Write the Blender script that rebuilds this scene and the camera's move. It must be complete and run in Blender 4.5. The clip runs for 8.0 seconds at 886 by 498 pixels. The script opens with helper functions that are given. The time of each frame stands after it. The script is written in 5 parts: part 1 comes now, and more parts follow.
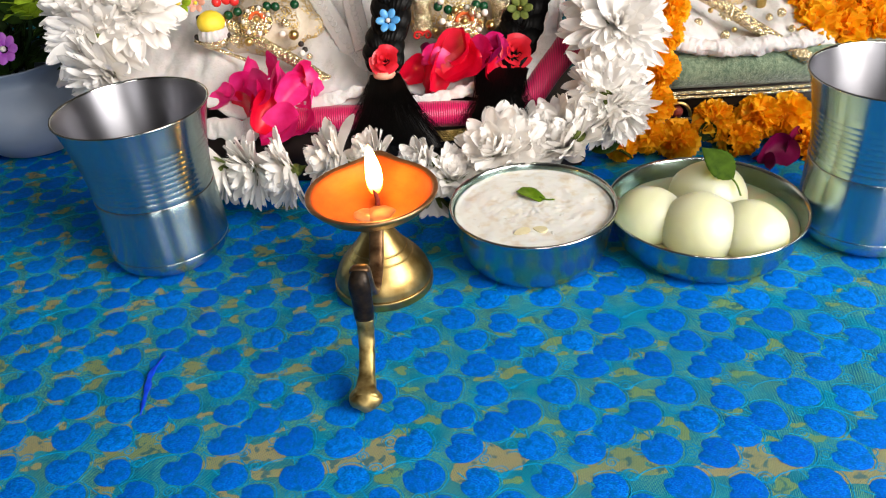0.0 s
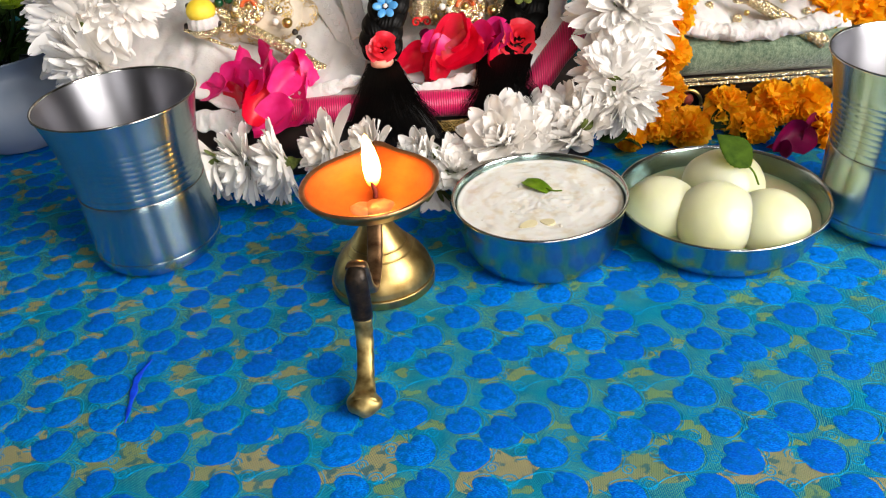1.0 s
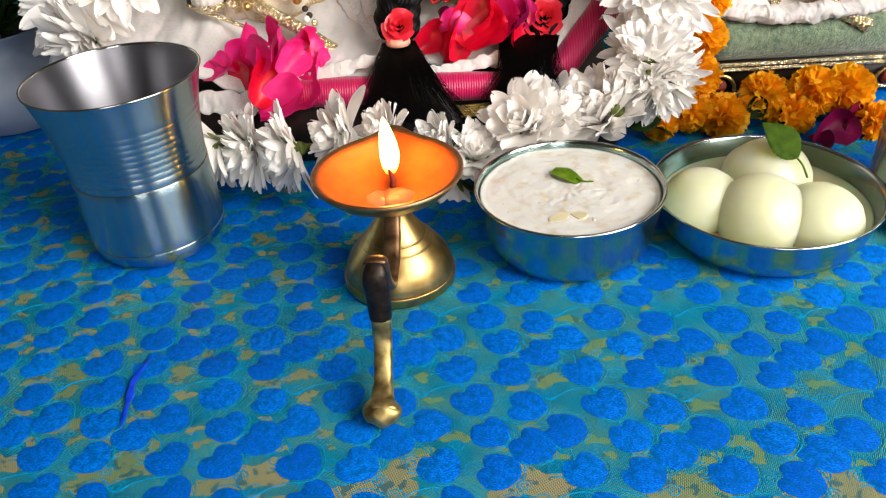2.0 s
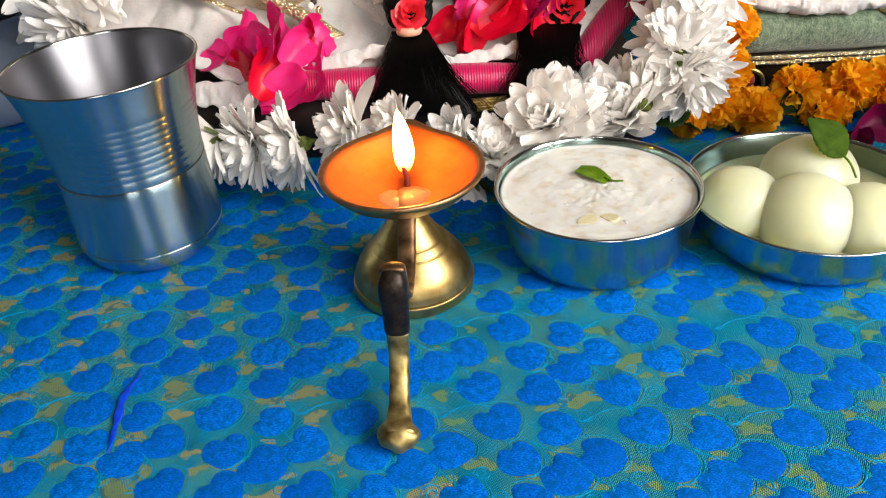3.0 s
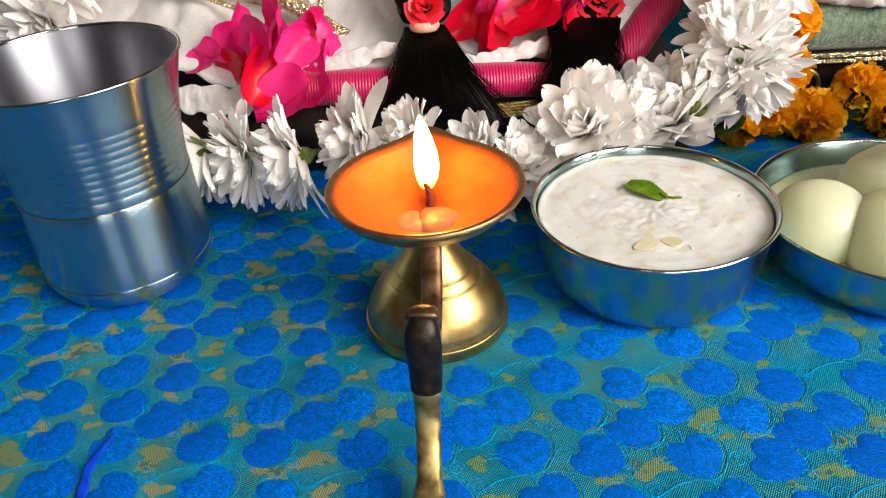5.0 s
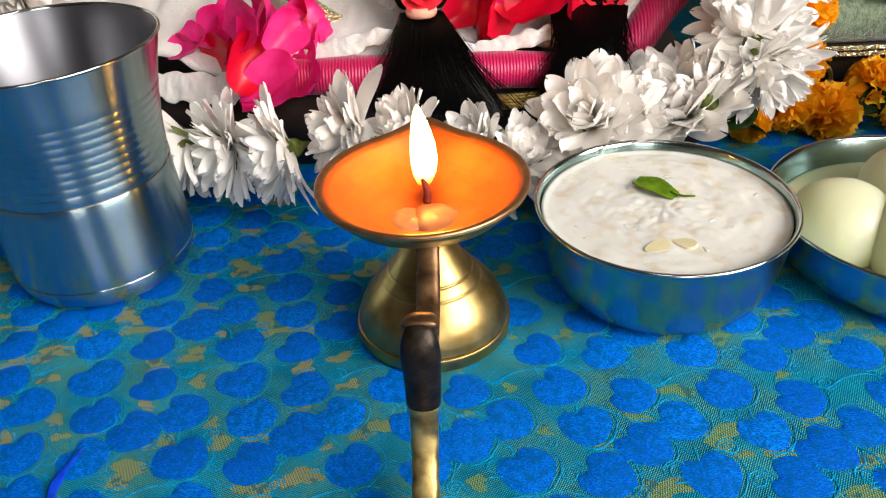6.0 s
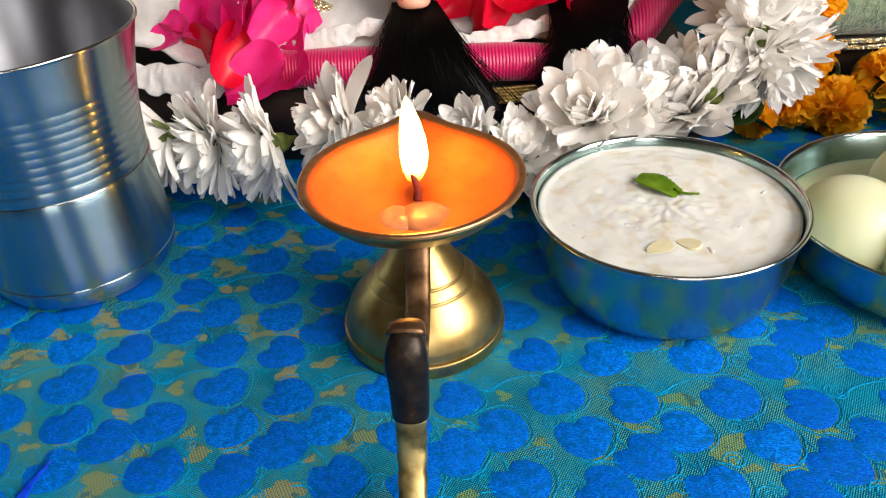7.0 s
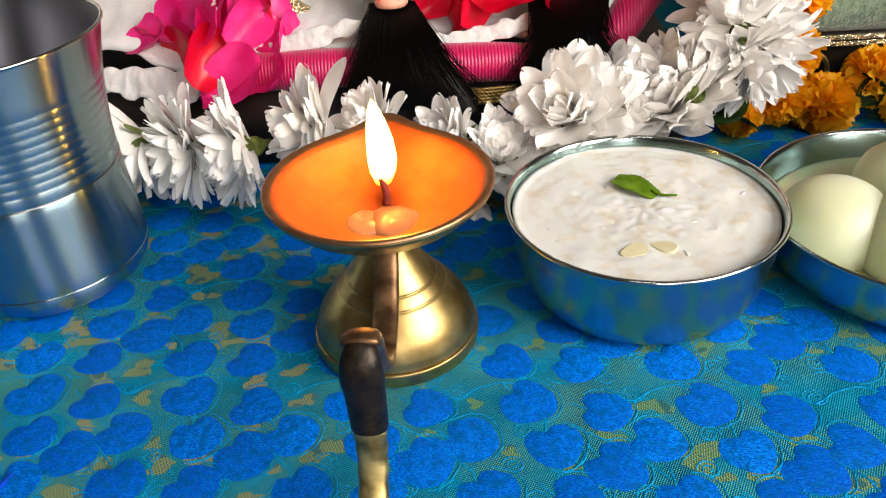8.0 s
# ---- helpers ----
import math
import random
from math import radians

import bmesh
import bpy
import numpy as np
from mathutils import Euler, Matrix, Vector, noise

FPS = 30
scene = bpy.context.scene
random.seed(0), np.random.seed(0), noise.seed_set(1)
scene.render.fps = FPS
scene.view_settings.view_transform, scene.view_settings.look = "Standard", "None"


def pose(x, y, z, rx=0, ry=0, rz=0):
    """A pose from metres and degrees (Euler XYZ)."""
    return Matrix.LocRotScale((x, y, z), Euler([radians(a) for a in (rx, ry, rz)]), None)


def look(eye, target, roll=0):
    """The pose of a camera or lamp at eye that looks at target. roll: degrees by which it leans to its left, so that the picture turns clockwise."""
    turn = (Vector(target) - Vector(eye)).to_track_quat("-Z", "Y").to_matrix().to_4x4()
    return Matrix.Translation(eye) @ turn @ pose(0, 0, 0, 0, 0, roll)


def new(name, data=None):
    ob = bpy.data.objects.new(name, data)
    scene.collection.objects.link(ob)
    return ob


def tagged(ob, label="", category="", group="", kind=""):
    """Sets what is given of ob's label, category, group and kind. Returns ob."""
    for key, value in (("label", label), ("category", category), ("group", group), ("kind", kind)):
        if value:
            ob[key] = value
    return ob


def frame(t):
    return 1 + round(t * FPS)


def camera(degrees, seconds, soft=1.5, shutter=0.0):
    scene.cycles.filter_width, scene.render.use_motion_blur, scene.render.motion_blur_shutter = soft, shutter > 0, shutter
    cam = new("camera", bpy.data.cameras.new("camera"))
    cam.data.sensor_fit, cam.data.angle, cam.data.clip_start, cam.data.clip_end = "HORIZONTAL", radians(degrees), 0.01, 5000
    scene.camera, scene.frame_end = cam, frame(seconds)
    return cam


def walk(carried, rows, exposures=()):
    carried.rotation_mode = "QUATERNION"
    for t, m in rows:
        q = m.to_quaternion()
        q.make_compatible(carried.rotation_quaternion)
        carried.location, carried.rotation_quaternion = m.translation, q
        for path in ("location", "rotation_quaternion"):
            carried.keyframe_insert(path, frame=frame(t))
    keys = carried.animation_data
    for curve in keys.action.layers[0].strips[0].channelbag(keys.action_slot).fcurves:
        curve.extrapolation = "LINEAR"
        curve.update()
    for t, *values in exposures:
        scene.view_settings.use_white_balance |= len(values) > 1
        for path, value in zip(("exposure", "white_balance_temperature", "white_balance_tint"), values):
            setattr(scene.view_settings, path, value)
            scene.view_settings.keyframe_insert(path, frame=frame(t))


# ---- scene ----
cam = camera(58.0, 8.0, 1.15)
PATH = [
    (0, (0.02474, -0.04787, 0.23274), (0.00736, 0.20124, 0.06649), -5.079),
    (0.5, (0.02492, -0.04415, 0.22746), (0.00593, 0.20440, 0.06054), -5.570),
    (1, (0.02321, -0.03222, 0.22058), (0.00525, 0.21645, 0.05373), -5.690),
    (1.5, (0.01848, -0.01978, 0.21198), (0.00175, 0.22820, 0.04397), -5.103),
    (1.7, (0.01606, -0.01561, 0.21037), (-0.00225, 0.23121, 0.04082), -5.116),
    (3, (0.00134, 0.01481, 0.19506), (-0.01459, 0.26084, 0.02413), -4.544),
    (3.5, (0.00016, 0.02255, 0.18746), (-0.01528, 0.26923, 0.01743), -4.676),
    (4, (0.00122, 0.02939, 0.18244), (-0.01329, 0.27739, 0.01425), -4.625),
    (4.5, (-0.00517, 0.04355, 0.18054), (-0.01888, 0.29143, 0.01211), -4.937),
    (5, (-0.01247, 0.05929, 0.17428), (-0.02623, 0.30699, 0.00558), -4.609),
    (6.5, (-0.01541, 0.07934, 0.16313), (-0.02497, 0.32531, -0.00836), -3.498),
    (7, (-0.01352, 0.08543, 0.15969), (-0.02343, 0.33122, -0.01203), -3.543),
    (7.5, (-0.01054, 0.08962, 0.15762), (-0.02199, 0.33557, -0.01378), -4.003),
    (8, (-0.00337, 0.09007, 0.15780), (-0.01569, 0.33575, -0.01392), -4.332),
]
walk(cam, [(t, look(eye, target, roll)) for t, eye, target, roll in PATH], [(0.0, 0.0), (8.0, 0.0)])

# ---- world and light ----
world = bpy.data.worlds.new("world")
scene.world = world
world.use_nodes = True
wn = world.node_tree.nodes
sky = wn.new("ShaderNodeTexSky")
sky.sky_type = "NISHITA"
sky.sun_disc = False
sky.sun_elevation = radians(40)
sky.sun_rotation = radians(90)
world.node_tree.links.new(sky.outputs[0], wn["Background"].inputs[0])
wn["Background"].inputs[1].default_value = 0.12


def area_lamp(name, eye, target, sx, sy, watts, colour):
    d = bpy.data.lights.new(name, "AREA")
    d.shape, d.size, d.size_y, d.energy, d.color = "RECTANGLE", sx, sy, watts, colour
    ob = new(name, d)
    ob.matrix_world = look(eye, target)
    return ob


area_lamp("window_daylight", (0.77, -0.28, 0.58), (0.05, 0.15, 0.0), 0.75, 0.6, 23.5, (1.0, 0.94, 0.88))
# added frontal fill that brightens the garland from behind the viewer
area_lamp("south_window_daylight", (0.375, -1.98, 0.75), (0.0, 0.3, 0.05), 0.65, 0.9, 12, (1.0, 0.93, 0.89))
# added soft fill from above, no lamp fixture hangs there
area_lamp("tube_light_glow", (0.30, -0.70, 1.90), (0.30, -0.70, 0.0), 1.2, 0.06, 6.0, (1.0, 0.97, 0.94))

# ---- materials ----


class Nodes:
    """Short helper to build one node material."""

    def __init__(self, name):
        self.m = bpy.data.materials.new(name)
        self.m.use_nodes = True
        self.t = self.m.node_tree
        self.b = self.t.nodes["Principled BSDF"]
        self.co = self.n("ShaderNodeTexCoord").outputs["Object"]

    def n(self, kind, **kw):
        node = self.t.nodes.new(kind)
        for k, v in kw.items():
            node.inputs[k].default_value = v
        return node

    def link(self, a, b):
        self.t.links.new(a, b)
        return self

    def noise(self, scale, detail=4.0, stretch=None):
        node = self.n("ShaderNodeTexNoise", Scale=scale, Detail=detail)
        src = self.co
        if stretch:
            mp = self.n("ShaderNodeMapping")
            mp.inputs["Scale"].default_value = stretch
            self.link(src, mp.inputs[0])
            src = mp.outputs[0]
        self.link(src, node.inputs["Vector"])
        return node.outputs["Fac"]

    def ramp(self, fac, a, b, lo=0.3, hi=0.7):
        r = self.n("ShaderNodeValToRGB")
        e = r.color_ramp.elements
        e[0].position, e[0].color = lo, (*a, 1)
        e[1].position, e[1].color = hi, (*b, 1)
        self.link(fac, r.inputs[0])
        return r.outputs[0]

    def mix(self, fac, a, b, blend="MIX"):
        x = self.t.nodes.new("ShaderNodeMix")
        x.data_type, x.blend_type = "RGBA", blend
        for s, v in ((x.inputs[0], fac), (x.inputs[6], a), (x.inputs[7], b)):
            if isinstance(v, bpy.types.NodeSocket):
                self.link(v, s)
            elif isinstance(v, tuple):
                s.default_value = (*v, 1)
            else:
                s.default_value = v
        return x.outputs[2]

    def math(self, op, a, b=0.0, clamp=False):
        x = self.t.nodes.new("ShaderNodeMath")
        x.operation, x.use_clamp = op, clamp
        for s, v in ((x.inputs[0], a), (x.inputs[1], b)):
            if isinstance(v, bpy.types.NodeSocket):
                self.link(v, s)
            else:
                s.default_value = v
        return x.outputs[0]

    def xyz(self):
        s = self.n("ShaderNodeSeparateXYZ")
        self.link(self.co, s.inputs[0])
        return s.outputs

    def bump(self, height, strength=0.3, dist=0.001):
        b = self.n("ShaderNodeBump", Strength=strength, Distance=dist)
        self.link(height, b.inputs["Height"])
        self.link(b.outputs[0], self.b.inputs["Normal"])
        return self

    def set(self, **kw):
        for k, v in kw.items():
            s = self.b.inputs[k.replace("_", " ")]
            if isinstance(v, bpy.types.NodeSocket):
                self.link(v, s)
            else:
                s.default_value = (*v, 1) if isinstance(v, tuple) and len(v) == 3 and s.type == "RGBA" else v
        return self


def simple(name, a, b, rough=0.5, scale=200.0, metal=0.0, bump=0.0, **kw):
    k = Nodes(name)
    f = k.noise(scale)
    info = k.n("ShaderNodeObjectInfo")
    c = k.ramp(f, a, b)
    c = k.mix(k.math("MULTIPLY", info.outputs["Random"], 0.25), c, tuple(0.72 * v for v in a))
    k.set(Base_Color=c, Roughness=rough, Metallic=metal, **kw)
    if bump:
        k.bump(k.noise(scale * 2.5), bump, 0.0005)
    return k.m


def steel(name, rough, tint=(0.78, 0.77, 0.75), aniso=0.75):
    k = Nodes(name)
    streak = k.noise(60, 3, (1, 1, 60))
    smear = k.noise(45, 4)
    k.set(Base_Color=k.ramp(smear, tuple(0.86 * v for v in tint), tint), Metallic=1.0,
          Roughness=k.math("ADD", k.math("MULTIPLY", streak, 0.09), rough), Anisotropic=aniso, Anisotropic_Rotation=0.25)
    tg = k.n("ShaderNodeTangent")
    tg.direction_type, tg.axis = "RADIAL", "Z"
    k.link(tg.outputs[0], k.b.inputs["Tangent"])
    k.bump(streak, 0.02, 0.0003)
    return k.m


def brass_material():
    k = Nodes("aged_brass")
    stain = k.noise(140, 6)
    fine = k.noise(900, 3, (1, 1, 6))
    c = k.ramp(stain, (0.30, 0.19, 0.06), (0.50, 0.36, 0.14), 0.3, 0.65)
    k.set(Base_Color=c, Metallic=1.0, Roughness=k.math("ADD", k.math("MULTIPLY", fine, 0.2), 0.27))
    k.bump(fine, 0.10, 0.0003)
    return k.m


def strap_material():
    k = Nodes("dark_brown_brass_strap")
    stain = k.noise(180, 6)
    # dark reddish brown metal, mottled by noise
    c = k.ramp(stain, (0.09, 0.045, 0.022), (0.30, 0.17, 0.085), 0.3, 0.66)
    k.set(Base_Color=c, Metallic=0.9, Roughness=k.math("ADD", k.math("MULTIPLY", stain, 0.25), 0.30))
    k.bump(stain, 0.3, 0.0005)
    return k.m


def handle_material():
    k = Nodes("worn_brass_handle")
    stain = k.noise(220, 6)
    c = k.ramp(stain, (0.22, 0.15, 0.05), (0.55, 0.42, 0.17), 0.28, 0.6)
    k.set(Base_Color=c, Metallic=1.0, Roughness=k.math("ADD", k.math("MULTIPLY", stain, 0.3), 0.34))
    k.bump(stain, 0.35, 0.0006)
    return k.m


def orange_lining_material():
    k = Nodes("oily_flame_tinted_bowl")
    stain = k.noise(160, 5)
    turned = k.noise(160, 4, (1, 1, 9))
    # strong orange base puts the flame's glow into the metal's colour
    c = k.mix(k.math("MULTIPLY", turned, 0.5), k.ramp(stain, (0.44, 0.070, 0.010), (0.58, 0.115, 0.016)), (0.62, 0.16, 0.03))
    k.set(Base_Color=c, Metallic=0.6, Roughness=0.46, Coat_Weight=0.2, Coat_Roughness=0.12)
    k.bump(turned, 0.12, 0.0004)
    return k.m


def cloth_ground_material():
    k = Nodes("brocade_ground")
    x, y, z = k.xyz()
    wave = lambda v, p: k.math("SINE", k.math("MULTIPLY", v, 2 * math.pi / p))
    u = k.math("ADD", x, k.math("MULTIPLY", y, 0.35))
    v = k.math("SUBTRACT", y, k.math("MULTIPLY", x, 0.35))
    weave = k.math("MULTIPLY", wave(u, 0.00086), wave(v, 0.00080))
    dots = k.math("MULTIPLY", k.math("SUBTRACT", weave, 0.25), 3.0, True)
    teal = k.ramp(k.noise(60, 5), (0.0, 0.070, 0.19), (0.0, 0.180, 0.35))
    teal = k.mix(k.math("MULTIPLY", dots, 0.75), teal, (0.0, 0.45, 0.45))
    fleck = k.math("MULTIPLY", dots, k.ramp(k.noise(48, 3), (0.10, 0.10, 0.10), (0.9, 0.9, 0.9), 0.38, 0.62))
    c = k.mix(fleck, teal, (0.20, 0.52, 0.10))
    k.set(Base_Color=c, Roughness=0.6, Specular_IOR_Level=0.03)
    k.bump(weave, 0.5, 0.0004)
    return k.m


def gold_weave_material(name, one, two):
    """Bare gold threads in a slanting twill over dark teal."""
    k = Nodes(name)
    x, y, z = k.xyz()
    wave = lambda v, p: k.math("SINE", k.math("MULTIPLY", v, 2 * math.pi / p))
    u = k.math("ADD", x, k.math("MULTIPLY", y, 0.5))
    twill = k.math("ADD", k.math("MULTIPLY", wave(u, 0.00085), wave(k.math("SUBTRACT", y, k.math("MULTIPLY", x, 0.5)), 0.0011)), k.math("MULTIPLY", wave(u, 0.00085), 0.5))
    fac = k.math("ADD", k.math("MULTIPLY", twill, 0.75), 0.48, True)
    geo = k.n("ShaderNodeNewGeometry")
    gold = k.mix(geo.outputs["Random Per Island"], one, two)
    frayed = k.math("GREATER_THAN", k.noise(260, 3), 0.40)
    c = k.mix(k.math("MULTIPLY", fac, k.math("ADD", k.math("MULTIPLY", frayed, 0.75), 0.25)), (0.0, 0.10, 0.15), gold)
    k.set(Base_Color=c, Roughness=0.5, Specular_IOR_Level=0.15)
    k.bump(twill, 0.5, 0.0004)
    return k.m


def satin(name, a, b, rough, worn_to=(0.0, 0.095, 0.30)):
    k = Nodes(name)
    geo = k.n("ShaderNodeNewGeometry")
    threads = k.noise(1300, 3, (1, 3.0, 1))
    c = k.mix(k.math("MULTIPLY", geo.outputs["Random Per Island"], 0.5), k.ramp(threads, a, b, 0.40, 0.62), a)
    c = k.mix(k.ramp(k.noise(14, 4), (0, 0, 0), (0.4, 0.4, 0.4), 0.42, 0.66), c, tuple(0.9 * q for q in a))
    worn = k.ramp(k.noise(460, 6), (0, 0, 0), (0.8, 0.8, 0.8), 0.46, 0.66)
    c = k.mix(worn, c, worn_to)
    k.set(Base_Color=c, Roughness=rough, Specular_IOR_Level=0.05)
    k.bump(threads, 0.6, 0.0005)
    return k.m


def kheer_material():
    k = Nodes("rice_pudding")
    lumps = k.noise(130, 4)
    c = k.ramp(lumps, (0.66, 0.59, 0.46), (0.73, 0.72, 0.67), 0.34, 0.50)
    k.set(Base_Color=c, Roughness=0.22, Subsurface_Weight=0.3, Subsurface_Radius=(0.004, 0.003, 0.002), Subsurface_Scale=1.0, Coat_Weight=0.4, Coat_Roughness=0.1)
    k.bump(k.noise(260, 4), 0.10, 0.001)
    return k.m


def lace_material():
    k = Nodes("white_lace")
    f = k.noise(40, 5)
    v = k.n("ShaderNodeTexVoronoi", Scale=1050)
    k.link(k.co, v.inputs["Vector"])
    holes = k.math("MULTIPLY", k.math("LESS_THAN", v.outputs["Distance"], 0.28), k.math("GREATER_THAN", k.noise(55, 2), 0.52))
    c = k.mix(holes, k.ramp(f, (0.56, 0.53, 0.52), (0.70, 0.67, 0.65)), (0.50, 0.47, 0.44))
    k.set(Base_Color=c, Roughness=0.75, Sheen_Weight=0.3, Subsurface_Weight=0.1, Subsurface_Scale=0.003)
    k.bump(k.math("ADD", k.noise(220, 5), holes), 0.5, 0.0012)
    return k.m


def ribbed_material():
    k = Nodes("magenta_ribbed_satin")
    x, y, z = k.xyz()
    rib = k.math("SINE", k.math("MULTIPLY", k.math("ADD", x, k.math("MULTIPLY", k.noise(70, 2), 0.0012)), 2 * math.pi / 0.0013))
    c = k.mix(k.math("ADD", k.math("MULTIPLY", rib, 0.35), 0.4, True), (0.34, 0.0, 0.045), (0.72, 0.004, 0.13))
    k.set(Base_Color=c, Roughness=0.42, Sheen_Weight=0.2)
    k.bump(rib, 0.35, 0.0006)
    return k.m


def velvet_material():
    k = Nodes("green_velvet")
    c = k.ramp(k.noise(350, 5), (0.07, 0.12, 0.07), (0.22, 0.29, 0.18))
    k.set(Base_Color=c, Roughness=0.85, Sheen_Weight=0.6)
    k.bump(k.noise(800, 4), 0.8, 0.0012)
    return k.m


def glitter_material(name, a, b):
    k = Nodes(name)
    v = k.n("ShaderNodeTexVoronoi", Scale=900)
    k.link(k.co, v.inputs["Vector"])
    c = k.ramp(v.outputs["Distance"], b, a, 0.15, 0.6)
    k.set(Base_Color=c, Metallic=0.9, Roughness=0.25)
    k.bump(v.outputs["Distance"], 0.9, 0.0010)
    return k.m


def embroidered_material():
    """Cream cloth worked with patches of gold sequins."""
    k = Nodes("gold_embroidered_cloth")
    v = k.n("ShaderNodeTexVoronoi", Scale=700)
    k.link(k.co, v.inputs["Vector"])
    work = k.math("MULTIPLY", k.math("SUBTRACT", k.noise(75, 4), 0.47), 14.0, True)
    sequin = k.math("MULTIPLY", work, k.math("LESS_THAN", v.outputs["Distance"], 0.55))
    cream = k.ramp(k.noise(60, 5), (0.42, 0.34, 0.25), (0.66, 0.58, 0.46))
    gold = k.ramp(k.noise(300, 3), (0.34, 0.20, 0.05), (0.80, 0.60, 0.26))
    k.set(Base_Color=k.mix(sequin, cream, gold), Metallic=k.math("MULTIPLY", sequin, 0.85), Roughness=0.42)
    k.bump(k.math("ADD", k.math("MULTIPLY", v.outputs["Distance"], work), k.noise(160, 4)), 0.8, 0.0012)
    return k.m


def petal_material(name, a, b, sss=0.25, rough=0.55, scale=260, thin=0.22, fine=700):
    k = Nodes(name)
    f = k.noise(scale, 4)
    info = k.n("ShaderNodeObjectInfo")
    geo = k.n("ShaderNodeNewGeometry")
    r = k.math("MULTIPLY", k.math("ADD", info.outputs["Random"], geo.outputs["Random Per Island"]), 0.28)
    c = k.mix(r, k.ramp(f, a, b, 0.25, 0.7), a)
    k.set(Base_Color=c, Roughness=rough)
    k.bump(k.noise(fine, 3), 0.12, 0.0005)
    if thin:
        tr = k.n("ShaderNodeBsdfTranslucent")
        k.link(c, tr.inputs["Color"])
        mx = k.n("ShaderNodeMixShader", Fac=thin)
        k.link(k.b.outputs[0], mx.inputs[1])
        k.link(tr.outputs[0], mx.inputs[2])
        k.link(mx.outputs[0], k.t.nodes["Material Output"].inputs["Surface"])
    else:
        k.set(Subsurface_Weight=sss, Subsurface_Radius=(0.026, 0.024, 0.015), Subsurface_Scale=1.0)
    return k.m


def leaf_material(name, a, b, rough=0.5):
    k = Nodes(name)
    k.set(Base_Color=k.ramp(k.noise(220, 5), a, b), Roughness=rough, Specular_IOR_Level=0.12)
    k.bump(k.noise(500, 3), 0.3, 0.0005)
    return k.m


def flame_material():
    k = Nodes("flame")
    g = k.xyz()[2]
    c = k.ramp(k.math("DIVIDE", g, 0.028), (0.020, 0.006, 0.0004), (1.0, 0.40, 0.04), 0.0, 1.0)
    e = c.node.color_ramp.elements
    for p, col in ((0.07, (0.035, 0.012, 0.001, 1)), (0.20, (0.50, 0.20, 0.02, 1)), (0.34, (1.0, 0.50, 0.10, 1)), (0.72, (1.0, 0.50, 0.10, 1)), (0.92, (1.0, 0.42, 0.04, 1))):
        e.new(p).color = col
    k.set(Base_Color=(0, 0, 0), Emission_Color=c, Emission_Strength=60.0)
    return k.m


# teal in the tumbler steel's colour stands in for the cloth's reflection
STEEL = steel("teal_tinted_brushed_steel", 0.19, (0.43, 0.56, 0.57), 0.97)
# inside steel darkened in colour to hold down its bright reflections
STEEL_INSIDE = steel("dull_steel", 0.40, (0.38, 0.38, 0.41), 0.8)
STEEL_BOWL = steel("polished_steel", 0.10, (0.56, 0.59, 0.56), 0.5)
# bowl steel coloured darker and teal like the shaded cloth it would mirror
BOWL_SKIN = steel("teal_tinted_bowl_steel", 0.17, (0.38, 0.50, 0.47), 0.5)
BRASS = brass_material()
HANDLE = handle_material()
STRAP = strap_material()
DARK_GRIP = simple("near_black_brass", (0.010, 0.007, 0.005), (0.05, 0.032, 0.018), 0.42, 300, 0.6, 0.3)
ORANGE_LINING = orange_lining_material()
# brown rim metal, its orange tint taken from the flame light
RIM = simple("flame_tinted_brown", (0.42, 0.20, 0.09), (0.62, 0.34, 0.17), 0.36, 240, 0.95, 0.15)
GROUND = cloth_ground_material()
LEAF_BLUE = satin("blue_satin_thread", (0.0, 0.065, 0.48), (0.0, 0.275, 0.93), 0.5)
GOLD_TWILL = gold_weave_material("gold_twill", (0.54, 0.40, 0.11), (0.30, 0.34, 0.06))
GREEN_TWILL = gold_weave_material("green_gold_twill", (0.22, 0.38, 0.08), (0.30, 0.36, 0.06))
LINE_BLUE = satin("light_blue_thread", (0.0, 0.18, 0.46), (0.0, 0.44, 0.76), 0.5, (0.0, 0.16, 0.34))
KHEER = kheer_material()
LACE = lace_material()
RIBBED = ribbed_material()
VELVET = velvet_material()
GLITTER = glitter_material("gold_glitter", (0.95, 0.84, 0.56), (0.55, 0.40, 0.17))
GOLD = simple("gold_metal", (0.55, 0.36, 0.10), (0.85, 0.62, 0.24), 0.28, 300, 1.0)
WHITE_PETAL = petal_material("white_petal", (0.96, 0.93, 0.89), (0.97, 0.95, 0.92), 0.25, 0.65, 4, 0.28, 9)
ORANGE_PETAL = petal_material("orange_petal", (1.0, 0.43, 0.0), (1.0, 0.68, 0.02), 0.15, 0.6, 260, 0.42)
PINK_PETAL = petal_material("pink_petal", (0.72, 0.0, 0.13), (0.92, 0.05, 0.34), 0.15, 0.42, 120)
RED_PETAL = petal_material("red_petal", (0.58, 0.0, 0.015), (0.84, 0.006, 0.05), 0.12, 0.34, 120)
CORAL = petal_material("coral_cloth", (0.78, 0.015, 0.03), (0.90, 0.05, 0.09), 0.12, 0.35, 120)
# wine red, darkened further in colour for the shade on these petals
WINE_PETAL = petal_material("wine_petal", (0.12, 0.0, 0.03), (0.28, 0.0, 0.08), 0.1, 0.4, 120)
CALYX = leaf_material("calyx_green", (0.04, 0.06, 0.012), (0.18, 0.22, 0.05))
SEPAL_GREEN = petal_material("sepal_green", (0.05, 0.07, 0.015), (0.17, 0.22, 0.05), 0.2, 0.5, 4, 0.14, 9)
TULSI = leaf_material("tulsi_leaf_green", (0.05, 0.11, 0.004), (0.14, 0.24, 0.012))
